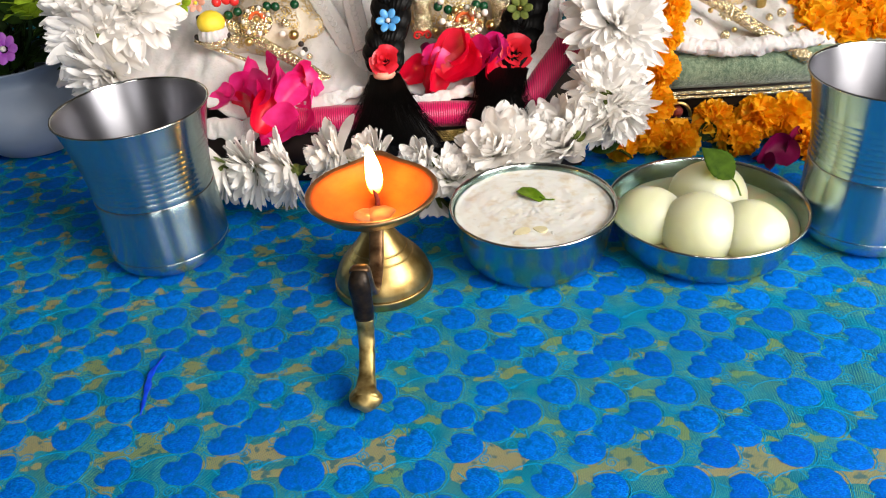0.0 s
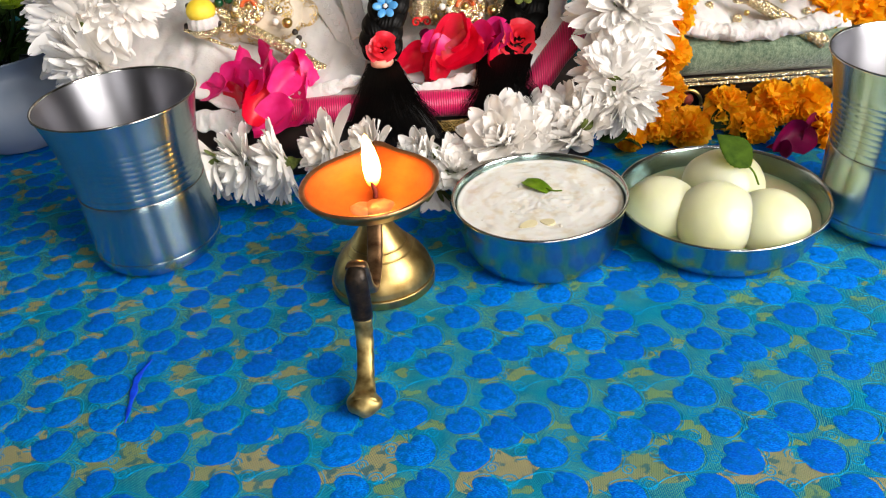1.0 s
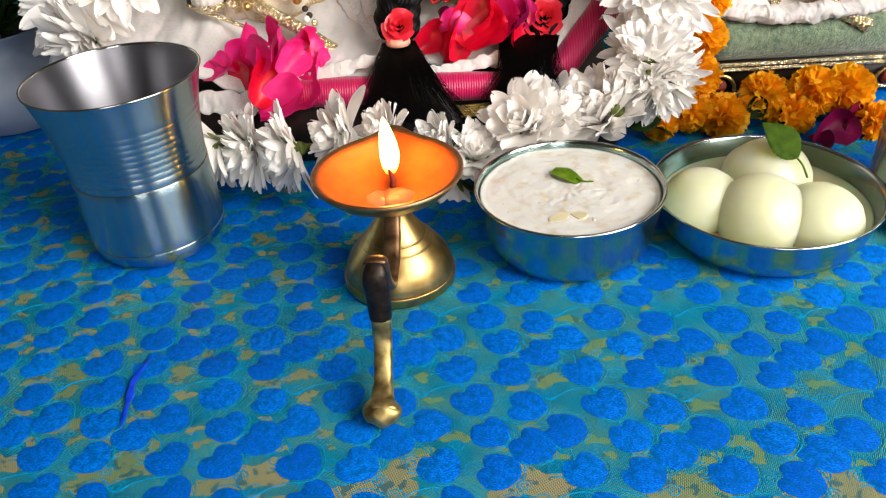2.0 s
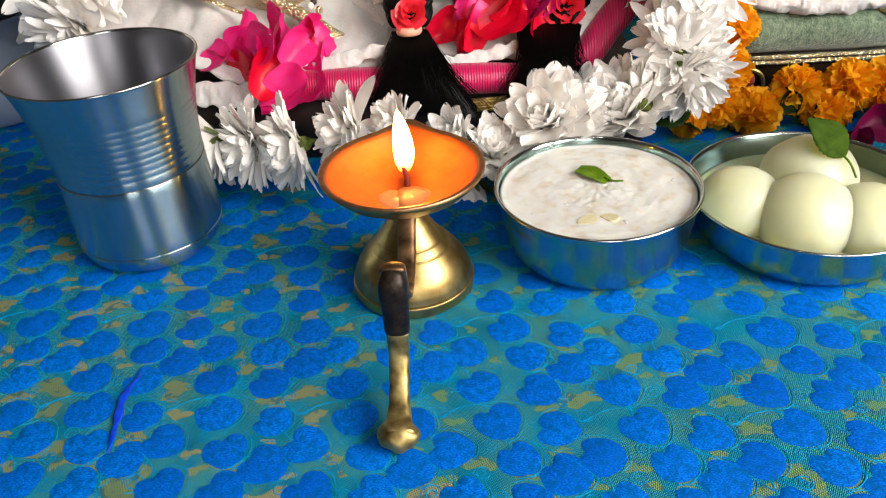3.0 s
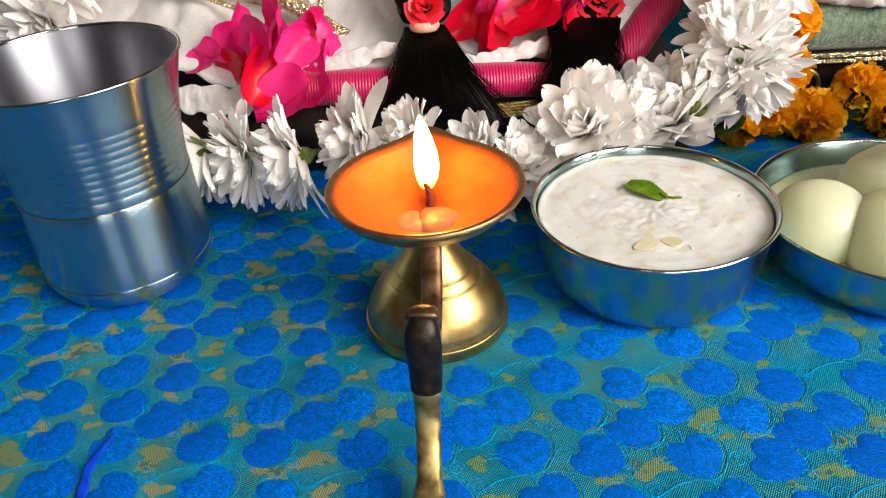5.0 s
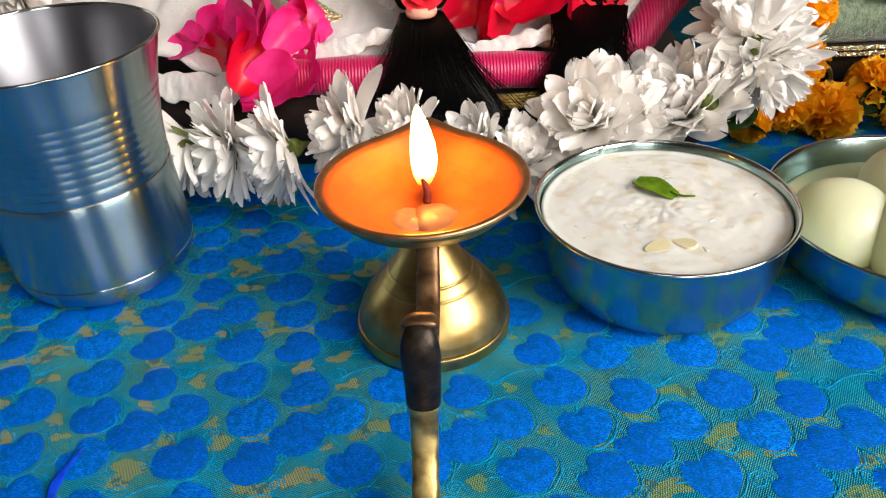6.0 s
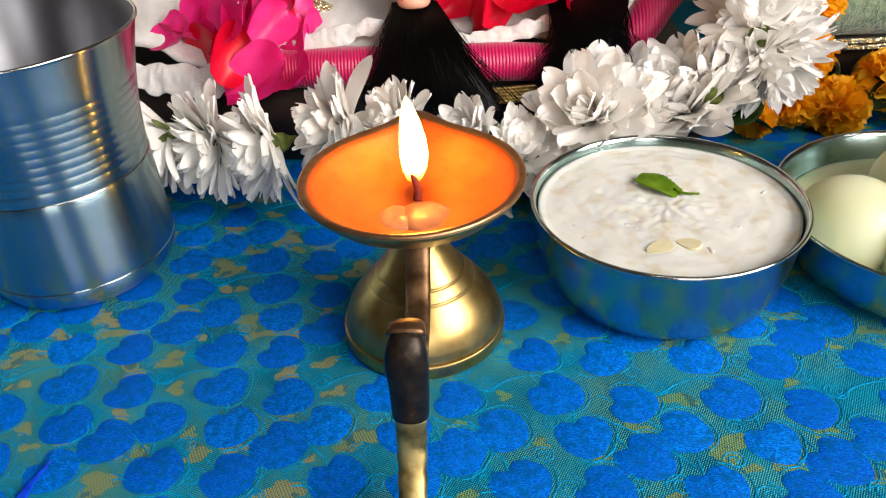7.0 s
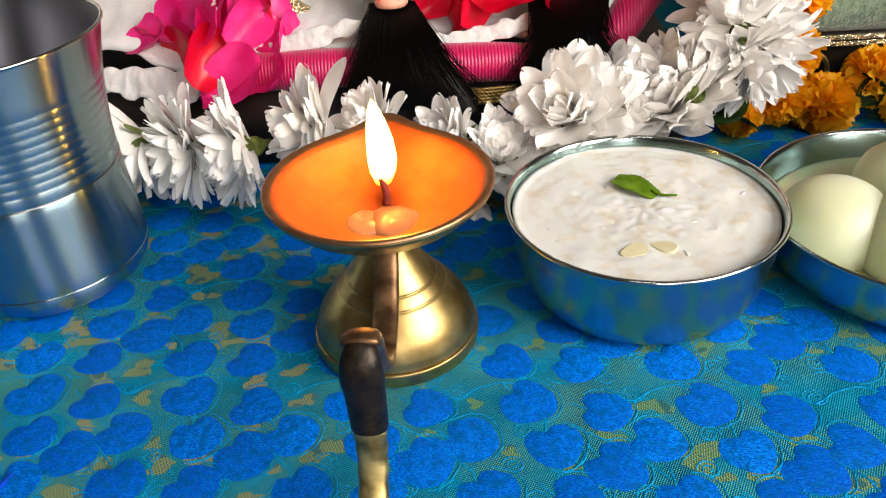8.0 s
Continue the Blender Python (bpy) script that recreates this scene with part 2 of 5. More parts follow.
BASIL = leaf_material("basil_leaf_green", (0.018, 0.045, 0.002), (0.055, 0.105, 0.006), 0.75)
DARK_LEAF = leaf_material("dark_leaf_green", (0.006, 0.016, 0.003), (0.022, 0.05, 0.008))
LIME_LEAF = leaf_material("lime_leaf_green", (0.16, 0.26, 0.01), (0.32, 0.46, 0.03))
SPONGE = petal_material("sponge_white", (0.64, 0.65, 0.41), (0.69, 0.70, 0.48), 1.0, 0.36, 60, 0)
SYRUP = simple("sugar_syrup", (0.66, 0.62, 0.36), (0.74, 0.71, 0.46), 0.05, 40, Subsurface_Weight=0.6, Subsurface_Scale=0.01)
ALMOND = simple("almond", (0.66, 0.58, 0.33), (0.74, 0.67, 0.44), 0.3, 300)
WAX = petal_material("ghee_wax", (0.55, 0.20, 0.08), (0.66, 0.30, 0.13), 0.4, 0.3, 260, 0)
WICK = simple("charred_wick", (0.12, 0.015, 0.008), (0.36, 0.04, 0.02), 0.7, 600)
FLAME = flame_material()
HAIR = simple("black_hair", (0.0015, 0.0015, 0.0015), (0.004, 0.0035, 0.0035), 0.5, 900, 0.0, 0.0, Specular_IOR_Level=0.14)
BLACK = simple("dark_wood", (0.012, 0.008, 0.007), (0.03, 0.02, 0.015), 0.5, 120)
CERAMIC = simple("white_ceramic", (0.20, 0.26, 0.35), (0.30, 0.36, 0.46), 0.45, 20)
PEARL = simple("pearl", (0.78, 0.72, 0.64), (0.88, 0.84, 0.78), 0.2, 100)
RED_BEAD = simple("red_bead", (0.70, 0.02, 0.02), (0.82, 0.04, 0.04), 0.12, 100)
GREEN_BEAD = simple("green_bead", (0.0, 0.035, 0.012), (0.01, 0.07, 0.025), 0.1, 100)
ORANGE_ENAMEL = simple("orange_enamel", (0.75, 0.10, 0.02), (0.85, 0.18, 0.05), 0.2, 100)
YELLOW = simple("yellow_cloth", (0.85, 0.60, 0.02), (0.95, 0.75, 0.08), 0.6, 150, 0, 0.3)
BLUE_FLOWER = simple("blue_plastic", (0.06, 0.28, 0.62), (0.12, 0.42, 0.80), 0.35, 150)
PURPLE = simple("purple_plastic", (0.35, 0.03, 0.50), (0.60, 0.20, 0.70), 0.45, 150)
PEACH = simple("peach_thread", (0.75, 0.32, 0.22), (0.85, 0.45, 0.32), 0.6, 150)
STATUE = embroidered_material()
# plaster and ceiling stay dark so the unseen room deepens the shadows
PLASTER = simple("wall_plaster", (0.10, 0.09, 0.08), (0.15, 0.135, 0.12), 0.8, 8, 0, 0.2)
CEILING = simple("ceiling_paint", (0.36, 0.35, 0.34), (0.42, 0.41, 0.40), 0.8, 6)
FLOOR = simple("floor_stone", (0.20, 0.17, 0.14), (0.32, 0.28, 0.24), 0.4, 14)
INK = simple("blue_mark_ink", (0.0, 0.03, 0.60), (0.0, 0.08, 0.85), 0.4, 300)

# ---- mesh helpers ----


def finish(name, bm, material, parent=None, smooth=True, loc=None):
    me = bpy.data.meshes.new(name)
    bm.normal_update()
    bm.to_mesh(me)
    bm.free()
    if smooth:
        for p in me.polygons:
            p.use_smooth = True
    me.materials.append(material)
    ob = new(name, me)
    if parent is not None:
        ob.parent = parent
    if loc is not None:
        ob.location = loc
    return ob


def part(name, bm, material, parent, label="", smooth=True):
    ob = finish(name, bm, material, parent, smooth)
    return tagged(ob, label) if label else ob


def thing(name, loc, label, category, group="", turn=0.0):
    ob = new(name)
    ob.empty_display_size = 0.01
    ob.location = loc
    ob.rotation_euler = (0, 0, turn)
    return tagged(ob, label, category, group)


def raw(name, verts, faces, material, parent=None, smooth=True):
    me = bpy.data.meshes.new(name)
    me.from_pydata(verts, [], faces)
    me.materials.append(material)
    if smooth:
        me.polygons.foreach_set("use_smooth", [True] * len(me.polygons))
    me.update()
    ob = new(name, me)
    if parent is not None:
        ob.parent = parent
    return ob


def lathe(profile, seg=96):
    """A surface of revolution round z from (radius, height) pairs."""
    bm = bmesh.new()
    rings = []
    for r, z in profile:
        if r < 1e-6:
            rings.append([bm.verts.new((0, 0, z))])
        else:
            rings.append([bm.verts.new((r * math.cos(2 * math.pi * i / seg), r * math.sin(2 * math.pi * i / seg), z)) for i in range(seg)])
    for a, b in zip(rings, rings[1:]):
        for i in range(seg):
            j = (i + 1) % seg
            if len(a) == 1:
                bm.faces.new((a[0], b[i], b[j]))
            elif len(b) == 1:
                bm.faces.new((a[i], b[0], a[j]))
            else:
                bm.faces.new((a[i], b[i], b[j], a[j]))
    bmesh.ops.recalc_face_normals(bm, faces=bm.faces)
    return bm


def catmull(points, n):
    """A smooth line through the points, n steps a span."""
    ps = [Vector(p) for p in points]
    ps = [2 * ps[0] - ps[1], *ps, 2 * ps[-1] - ps[-2]]
    out = []
    for i in range(1, len(ps) - 2):
        a, b, c, d = ps[i - 1:i + 3]
        for k in range(n):
            t = k / n
            out.append(0.5 * (2 * b + (c - a) * t + (2 * a - 5 * b + 4 * c - d) * t * t + (3 * b - a - 3 * c + d) * t ** 3))
    out.append(ps[-2])
    return out


def sweep(line, size, seg=10, square=1.0, side=Vector((1, 0, 0)), bm=None):
    """A closed tube along a line; size(u) gives half width and half thickness at u from 0 to 1."""
    bm = bm or bmesh.new()
    rings = []
    m = len(line)
    for i, p in enumerate(line):
        d = (line[min(i + 1, m - 1)] - line[max(i - 1, 0)]).normalized()
        s = (side - d * side.dot(d)).normalized()
        n = d.cross(s)
        w, h = size(i / (m - 1))
        ring = []
        for k in range(seg):
            a = 2 * math.pi * k / seg
            cx, cy = math.cos(a), math.sin(a)
            e = square
            cx, cy = math.copysign(abs(cx) ** e, cx), math.copysign(abs(cy) ** e, cy)
            ring.append(bm.verts.new(p + s * (w * cx) + n * (h * cy)))
        rings.append(ring)
    for a, b in zip(rings, rings[1:]):
        for k in range(seg):
            bm.faces.new((a[k], a[(k + 1) % seg], b[(k + 1) % seg], b[k]))
    bm.faces.new(list(reversed(rings[0])))
    bm.faces.new(rings[-1])
    return bm


def ball(r, c=(0, 0, 0), seg=16, bm=None, squash=1.0):
    bm = bm or bmesh.new()
    bmesh.ops.create_uvsphere(bm, u_segments=seg, v_segments=max(6, seg // 2), radius=r,
                              matrix=Matrix.Translation(c) @ Matrix.Diagonal((1, 1, squash, 1)))
    return bm


def box(x0, x1, y0, y1, z0, z1, bevel=0.0, bm=None):
    bm = bm or bmesh.new()
    r = bmesh.ops.create_cube(bm, size=1.0, matrix=Matrix.Translation(((x0 + x1) / 2, (y0 + y1) / 2, (z0 + z1) / 2)) @ Matrix.Diagonal((x1 - x0, y1 - y0, z1 - z0, 1)))
    if bevel:
        es = list({e for v in r["verts"] for e in v.link_edges})
        bmesh.ops.bevel(bm, geom=es, offset=bevel, segments=2, affect="EDGES")
    return bm


def facing(axis):
    """A turn that takes z to the axis."""
    return Vector(axis).normalized().to_track_quat("Z", "Y").to_matrix().to_4x4()


# ---- the room that closes the place: unseen, added, dark to limit bounce ----
RX0, RX1, RY0, RY1, RZ0, RZ1 = -1.4, 0.79, -2.0, 0.95, -0.40, 2.0


def wall(name, *b):
    return tagged(finish(name, box(*b), PLASTER, smooth=False), "unseen added room wall, plaster kept dark to limit bounce", "wall", kind="structure")


tagged(finish("floor", box(RX0, RX1, RY0, RY1, RZ0 - 0.1, RZ0), FLOOR, smooth=False), "brown stone room floor", "floor", kind="structure")
tagged(finish("ceiling", box(RX0, RX1, RY0, RY1, RZ1, RZ1 + 0.1), CEILING, smooth=False), "unseen added ceiling, paint kept dark to limit bounce", "ceiling", kind="structure")
wall("wall_north", RX0, RX1, RY1, RY1 + 0.1, RZ0, RZ1)
# unseen wall, its opening made only for the added south fill
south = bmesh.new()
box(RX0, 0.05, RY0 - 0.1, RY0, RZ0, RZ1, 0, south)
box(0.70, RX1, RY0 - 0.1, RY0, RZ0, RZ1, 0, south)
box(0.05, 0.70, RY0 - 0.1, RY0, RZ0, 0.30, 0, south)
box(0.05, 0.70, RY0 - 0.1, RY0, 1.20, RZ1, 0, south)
tagged(finish("wall_south", south, PLASTER, smooth=False), "unseen added plaster wall with a wide opening for the fill light", "wall", kind="structure")
WY0, WY1, WZ0, WZ1 = -0.66, 0.10, 0.28, 0.88
wall("wall_west", RX0 - 0.1, RX0, RY0, RY1, RZ0, RZ1)
east = bmesh.new()
box(RX1, RX1 + 0.1, RY0, WY0, RZ0, RZ1, 0, east)
box(RX1, RX1 + 0.1, WY1, RY1, RZ0, RZ1, 0, east)
box(RX1, RX1 + 0.1, WY0, WY1, RZ0, WZ0, 0, east)
box(RX1, RX1 + 0.1, WY0, WY1, WZ1, RZ1, 0, east)
tagged(finish("wall_east", east, PLASTER, smooth=False), "unseen added plaster wall with an opening for the daylight lamp", "wall", kind="structure")

# ---- the low table and its brocade cloth ----
TX0, TX1, TY0, TY1 = -0.55, 0.55, -0.15, 0.80
table = thing("low_table", (0, 0, RZ0), "dark wooden low table under the brocade cloth", "table")
part("tabletop", box(TX0, TX1, TY0, TY1, -RZ0 - 0.034, -RZ0 - 0.004, 0.003), BLACK, table)
for lx in (TX0 + 0.05, TX1 - 0.05):
    for ly in (TY0 + 0.05, TY1 - 0.05):
        part("leg", box(lx - 0.025, lx + 0.025, ly - 0.025, ly + 0.025, 0, -RZ0 - 0.034, 0.003), BLACK, table)


def cloth_z(x, y):
    """Faint unevenness of the cloth, never above zero."""
    return -0.0011 * (0.5 + 0.5 * noise.noise(Vector((x * 9, y * 9, 0.3)))) - 0.0004 * (0.5 + 0.5 * noise.noise(Vector((x * 40, y * 40, 2.0)))) - 0.0002


cloth = thing("tablecloth", (0, 0, 0), "blue and teal brocade tablecloth with woven leaves and gold thread", "tablecloth")
NX, NY = 300, 260
cv = [(TX0 - 0.01 + (TX1 - TX0 + 0.02) * i / NX, TY0 - 0.01 + (TY1 - TY0 + 0.02) * j / NY) for j in range(NY + 1) for i in range(NX + 1)]
cf = [(j * (NX + 1) + i, j * (NX + 1) + i + 1, (j + 1) * (NX + 1) + i + 1, (j + 1) * (NX + 1) + i) for j in range(NY) for i in range(NX)]
raw("woven_ground", [(x, y, cloth_z(x, y)) for x, y in cv], cf, GROUND, cloth)


def leaf_outline(n):
    """A plump apple-shaped leaf, about 2 across: a notch at the top, a soft tip below."""
    pts = []
    for i in range(n):
        t = 2 * math.pi * i / n
        r = 1.0 - 0.40 * math.exp(-(min(t, 2 * math.pi - t) / 0.36) ** 2) + 0.07 * math.exp(-((t - math.pi) / 0.40) ** 2)
        pts.append((r * math.sin(t), r * math.cos(t)))
    return pts


# the repeat of the brocade: two steps and what one repeat holds
STEP_A, STEP_B, ORIGIN = Vector((0.0470, -0.0035)), Vector((0.0060, 0.0460)), Vector((-0.0020, 0.1500))
LEAVES = ((-1.5, 1.4, 40, 8.2), (13.0, 15.1, 62, 7.3), (40.5, 14.2, 35, 7.6), (24.2, 24.9, 50, 7.9), (10.4, 31.7, 30, 7.2), (35.8, 31.9, 70, 7.5), (18.0, -2.8, 75, 7.0))
CURLS = ((21.0, 16.5, 2.7, 1), (31.5, 15.5, 3.0, -1), (4.0, 15.2, 2.6, 1), (27.0, 2.0, 2.8, -1), (21.0, 8.6, 2.1, 1), (46.5, 22.5, 2.4, -1), (2.5, 37.0, 2.3, 1), (28.0, 40.5, 2.4, -1))
VINES = (((15.0, 38.5), (20.5, 34.8), (27.5, 30.0), (34.5, 22.8), (37.0, 20.0)), ((20.5, 5.5), (26.0, 0.2), (33.0, 4.0), (40.5, 5.4), (45.5, 2.0)),
         ((4.5, 10.0), (7.5, 8.0), (10.5, 7.4)), ((30.0, 11.5), (33.5, 11.6), (36.0, 9.5)), ((14.0, 24.0), (17.5, 27.5), (16.8, 31.5)))
GAPS = ((13.2, 24.6, 4.2), (33.3, 20.2, 3.6), (46.0, 26.6, 4.6), (16.2, 6.0, 3.6), (27.0, 10.0, 5.0), (31.5, -2.0, 4.2), (24.5, 34.0, 3.4), (3.0, 23.5, 3.2))


def brocade():
    rng = random.Random(7)
    lv, lf, sv, sf = [], [], [], []
    gold_patch, green_patch = ([], []), ([], [])

    def lay(verts, p, lift):
        verts.append((p[0], p[1], cloth_z(*p) + lift))

    def ribbon(line, w, high=0.00028):
        n0 = len(sv)
        for i, p in enumerate(line):
            a, b = line[max(i - 1, 0)], line[min(i + 1, len(line) - 1)]
            d = Vector((b[0] - a[0], b[1] - a[1]))
            if d.length < 1e-9:
                d = Vector((1, 0))
            d.normalize()
            for f, lift in ((w, 0.00006), (0.0, high), (-w, 0.00006)):
                lay(sv, (p[0] - d.y * f, p[1] + d.x * f), lift)
        for i in range(len(line) - 1):
            k = n0 + 3 * i
            sf.append((k, k + 1, k + 4, k + 3))
            sf.append((k + 1, k + 2, k + 5, k + 4))

    N = 40
    for a in range(-9, 10):
        for b in range(-4, 8):
            o = ORIGIN + STEP_A * a + STEP_B * b
            if not (-0.40 < o.x < 0.38 and -0.02 < o.y < 0.47):
                continue
            at = lambda x, y: Vector((o.x + x / 1000, o.y + y / 1000))
            for x, y, ang, size in LEAVES:
                c = at(x + rng.uniform(-0.6, 0.6), y + rng.uniform(-0.6, 0.6))
                w = math.radians(ang + rng.uniform(-10, 10))
                ca, sa = math.cos(w), math.sin(w)
                s = size / 1000 * rng.uniform(0.95, 1.05)
                put = lambda u, v: (c.x + ca * u - sa * v, c.y + sa * u + ca * v)
                ring = [(u * s * (q := 1 + 0.04 * math.sin(0.5 * k + a + 3 * b) + rng.uniform(-0.018, 0.018)), v * s * q) for k, (u, v) in enumerate(leaf_outline(N))]
                n0 = len(lv)
                lay(lv, put(0, 0), 0.00034)
                for f, lift in ((0.86, 0.00030), (1.0, 0.00008)):
                    for u, v in ring:
                        lay(lv, put(f * u, f * v), lift)
                for k in range(N):
                    q = (k + 1) % N
                    lf.append((n0, n0 + 1 + q, n0 + 1 + k))
                    lf.append((n0 + 1 + k, n0 + 1 + q, n0 + 1 + N + q, n0 + 1 + N + k))
                # the stitched outline runs down one side and past the tip
                ribbon([put(1.13 * ring[k][0] + 0.0003, 1.10 * ring[k][1] - 0.0002) for k in range(4, 25, 1)], 0.00020)
                ribbon([put(0.0004 * k - 0.0002, 0.62 * s + 0.0009 * k) for k in range(6)], 0.00028)
            for x, y, r, hand in CURLS:
                c = at(x, y)
                ph = rng.uniform(-0.4, 0.4)
                ribbon([(c.x + hand * r / 800 * (1 - k / 27) * math.cos(ph + k * 0.5), c.y + r / 800 * (1 - k / 27) * math.sin(ph + k * 0.5)) for k in range(23)], 0.00022)
            for pts in VINES:
                ribbon([(p.x, p.y) for p in catmull([(*at(*p), 0) for p in pts], 8)], 0.00027, 0.00036)
            for x, y, r in GAPS:
                c = at(x, y)
                # the gold threads lie bare along the border and towards one side
                border = math.exp(-((c.y - 0.1570 + 0.075 * (c.x - 0.028)) / 0.0065) ** 2)
                bare = max(1.6 * border, min(1.0, max(0.0, (-0.030 - c.x) / 0.035)) * rng.uniform(0.30, 0.95), rng.uniform(0.1, 0.85))
                if bare < 0.33:
                    continue
                gv, gf = gold_patch if border > 0.3 or c.x < -0.035 + rng.uniform(-0.012, 0.012) else green_patch
                n0 = len(gv)
                p1, p2 = rng.uniform(0, 6), rng.uniform(0, 6)
                lay(gv, c, 0.00004)
                for k in range(24):
                    t = 2 * math.pi * k / 24
                    rr = r / 860 * bare * (1 + 0.34 * math.sin(2 * t + p1) + 0.26 * math.sin(3 * t + p2) + rng.uniform(-0.16, 0.16))
                    lay(gv, (c.x + (1.25 + 0.35 * border) * rr * math.cos(t), c.y + 0.85 * rr * math.sin(t)), 0.00003)
                for k in range(24):
                    gf.append((n0, n0 + 1 + k, n0 + 1 + (k + 1) % 24))
    tagged(raw("woven_leaf_motif", lv, lf, LEAF_BLUE, cloth), "bright blue satin leaves", kind="stuff")
    tagged(raw("woven_curl_line", sv, sf, LINE_BLUE, cloth), "light blue stitched curls and stems", kind="stuff")
    tagged(raw("bare_gold_weave", *gold_patch, GOLD_TWILL, cloth), "patches of bare gold twill", kind="stuff")
    tagged(raw("bare_green_weave", *green_patch, GREEN_TWILL, cloth), "patches of greenish gold twill", kind="stuff")


brocade()
# thin flat ribbon that draws a narrow blue mark on the cloth
thread = sweep(catmull([(-0.1247, 0.2242, 0.0005), (-0.1272, 0.2129, 0.0007), (-0.1258, 0.2023, 0.0005), (-0.1236, 0.1873, 0.0004)], 6), lambda u: (0.0013 * math.sin(math.pi * min(max(u, 0.04), 0.96)) * (1 + 0.3 * math.sin(23 * u)) + 0.0002, 0.00012), 8)
tagged(finish("blue_thread", thread, INK), "narrow ultramarine mark lying on the cloth", "thread")

# ---- steel tumblers ----


def steel_tumbler(loc, label, turn=0.0):
    ob = thing("steel_tumbler", loc, label, "tumbler", "steel tumblers", turn)
    out = [(0.0, 0.0006), (0.0232, 0.0006), (0.0246, 0.0), (0.0270, 0.0007), (0.0289, 0.0022), (0.0302, 0.0044), (0.0309, 0.0066), (0.0312, 0.0086), (0.0310, 0.0092), (0.0312, 0.0098), (0.0312, 0.014),
           (0.0309, 0.025), (0.0306, 0.036), (0.0305, 0.0402), (0.0302, 0.0408), (0.0305, 0.0414), (0.03055, 0.0430)]
    z = 0.0446
    body = lambda h: 0.0305 + 0.0071 * max(0.0, (h - 0.043) / 0.0415) ** 1.7
    for k in range(9):
        out += [(body(z), z), (body(z + 0.0003) - 0.00013, z + 0.0003), (body(z + 0.0006), z + 0.0006)]
        z += 0.0029
    out += [(body(h), h) for h in (0.0715, 0.0745, 0.0765, 0.079, 0.0815, 0.0835)]
    out += [(0.0375, 0.0841), (0.0371, 0.0841)]
    inner = [(body(h) - 0.0007, h) for h in (0.083, 0.079, 0.074, 0.068, 0.062, 0.056, 0.050, 0.044)]
    inner += [(0.0298, 0.030), (0.0302, 0.012), (0.0295, 0.004), (0.027, 0.0018), (0.0, 0.0016)]
    part("tumbler_body", lathe(out, 128), STEEL, ob)
    part("inner_wall", lathe([(0.0371, 0.0841)] + inner, 128), STEEL_INSIDE, ob, "duller inside, its steel darkened in colour")
    part("rim", lathe([(0.0377, 0.0838), (0.0381, 0.0843), (0.0380, 0.0848), (0.0375, 0.0850), (0.0370, 0.0847), (0.0369, 0.0841)], 128), STEEL_BOWL, ob, "smooth polished rim")
    part("groove_ring", lathe([(0.0303, 0.0401), (0.03070, 0.0403), (0.03070, 0.0405), (0.0303, 0.0407)], 128), STEEL_BOWL, ob, "turned ring round the waist")
    part("foot", lathe([(0.0306, 0.0088), (0.03132, 0.0090), (0.03132, 0.0092), (0.0306, 0.0094)], 128), STEEL, ob, "turned ring above the foot")
    return ob


steel_tumbler((-0.1480, 0.3142, 0.0), "ringed brushed steel tumbler, empty, beside the white garland")
steel_tumbler((0.2130, 0.3010, 0.0), "ringed brushed steel tumbler beside the bowl of sweets", 1.3)

# ---- rice pudding bowl ----
RICE = (0.0473, 0.2944, 0.0)
bowl = thing("steel_bowl", RICE, "small shiny steel bowl filled with rice pudding", "bowl", "steel bowls")
part("bowl_body", lathe([(0, 0.0008), (0.027, 0.0008), (0.0290, 0.0), (0.0325, 0.0007), (0.0353, 0.0036), (0.0371, 0.0085), (0.0386, 0.0160), (0.0397, 0.0230), (0.0402, 0.0272), (0.0409, 0.0284),
                         (0.0413, 0.0291), (0.0410, 0.0297), (0.0403, 0.0295), (0.0398, 0.0285), (0.0392, 0.0230), (0.0380, 0.0160), (0.0364, 0.0090), (0.0343, 0.0045), (0.028, 0.0020), (0, 0.0016)], 128), BOWL_SKIN, bowl)
part("rim", lathe([(0.0403, 0.0283), (0.0411, 0.0285), (0.0416, 0.0292), (0.0412, 0.0300), (0.0404, 0.0299), (0.0400, 0.0290)], 128), STEEL_BOWL, bowl, "smooth polished rim")


def pudding():
    bm = bmesh.new()
    n, seg = 40, 96
    rings = [[bm.verts.new((0, 0, 0))]]
    for i in range(1, n + 1):
        r = 0.0391 * i / n
        rings.append([bm.verts.new((r * math.cos(2 * math.pi * k / seg), r * math.sin(2 * math.pi * k / seg), 0)) for k in range(seg)])
    for v in bm.verts:
        r = v.co.length
        p = Vector((v.co.x, v.co.y, 0))
        h = 0.0006 * noise.noise(p * 95) + 0.0005 * abs(noise.noise(p * 210 + Vector((3, 1, 0)))) + 0.0004 * noise.noise(p * 480)
        v.co.z = h * min(1.0, (0.0395 - r) / 0.005) + (0.0006 if r > 0.0375 else 0.0)
    for i in range(n):
        a, b = rings[i], rings[i + 1]
        for k in range(seg):
            q = (k + 1) % seg
            bm.faces.new((a[0], b[k], b[q]) if len(a) == 1 else (a[k], b[k], b[q], a[q]))
    ext = bmesh.ops.extrude_edge_only(bm, edges=[e for e in bm.edges if e.is_boundary])
    for v in ext["geom"]:
        if isinstance(v, bmesh.types.BMVert):
            v.co = Vector((v.co.x * 0.62, v.co.y * 0.62, -0.0225))
    return bm


tagged(finish("rice_pudding", pudding(), KHEER, loc=(RICE[0], RICE[1], 0.0262)), "creamy white rice pudding with lumps of rice", "pudding")


GRAIN = finish("rice_grain", ball(0.0011, (0, 0, 0), 10), KHEER)
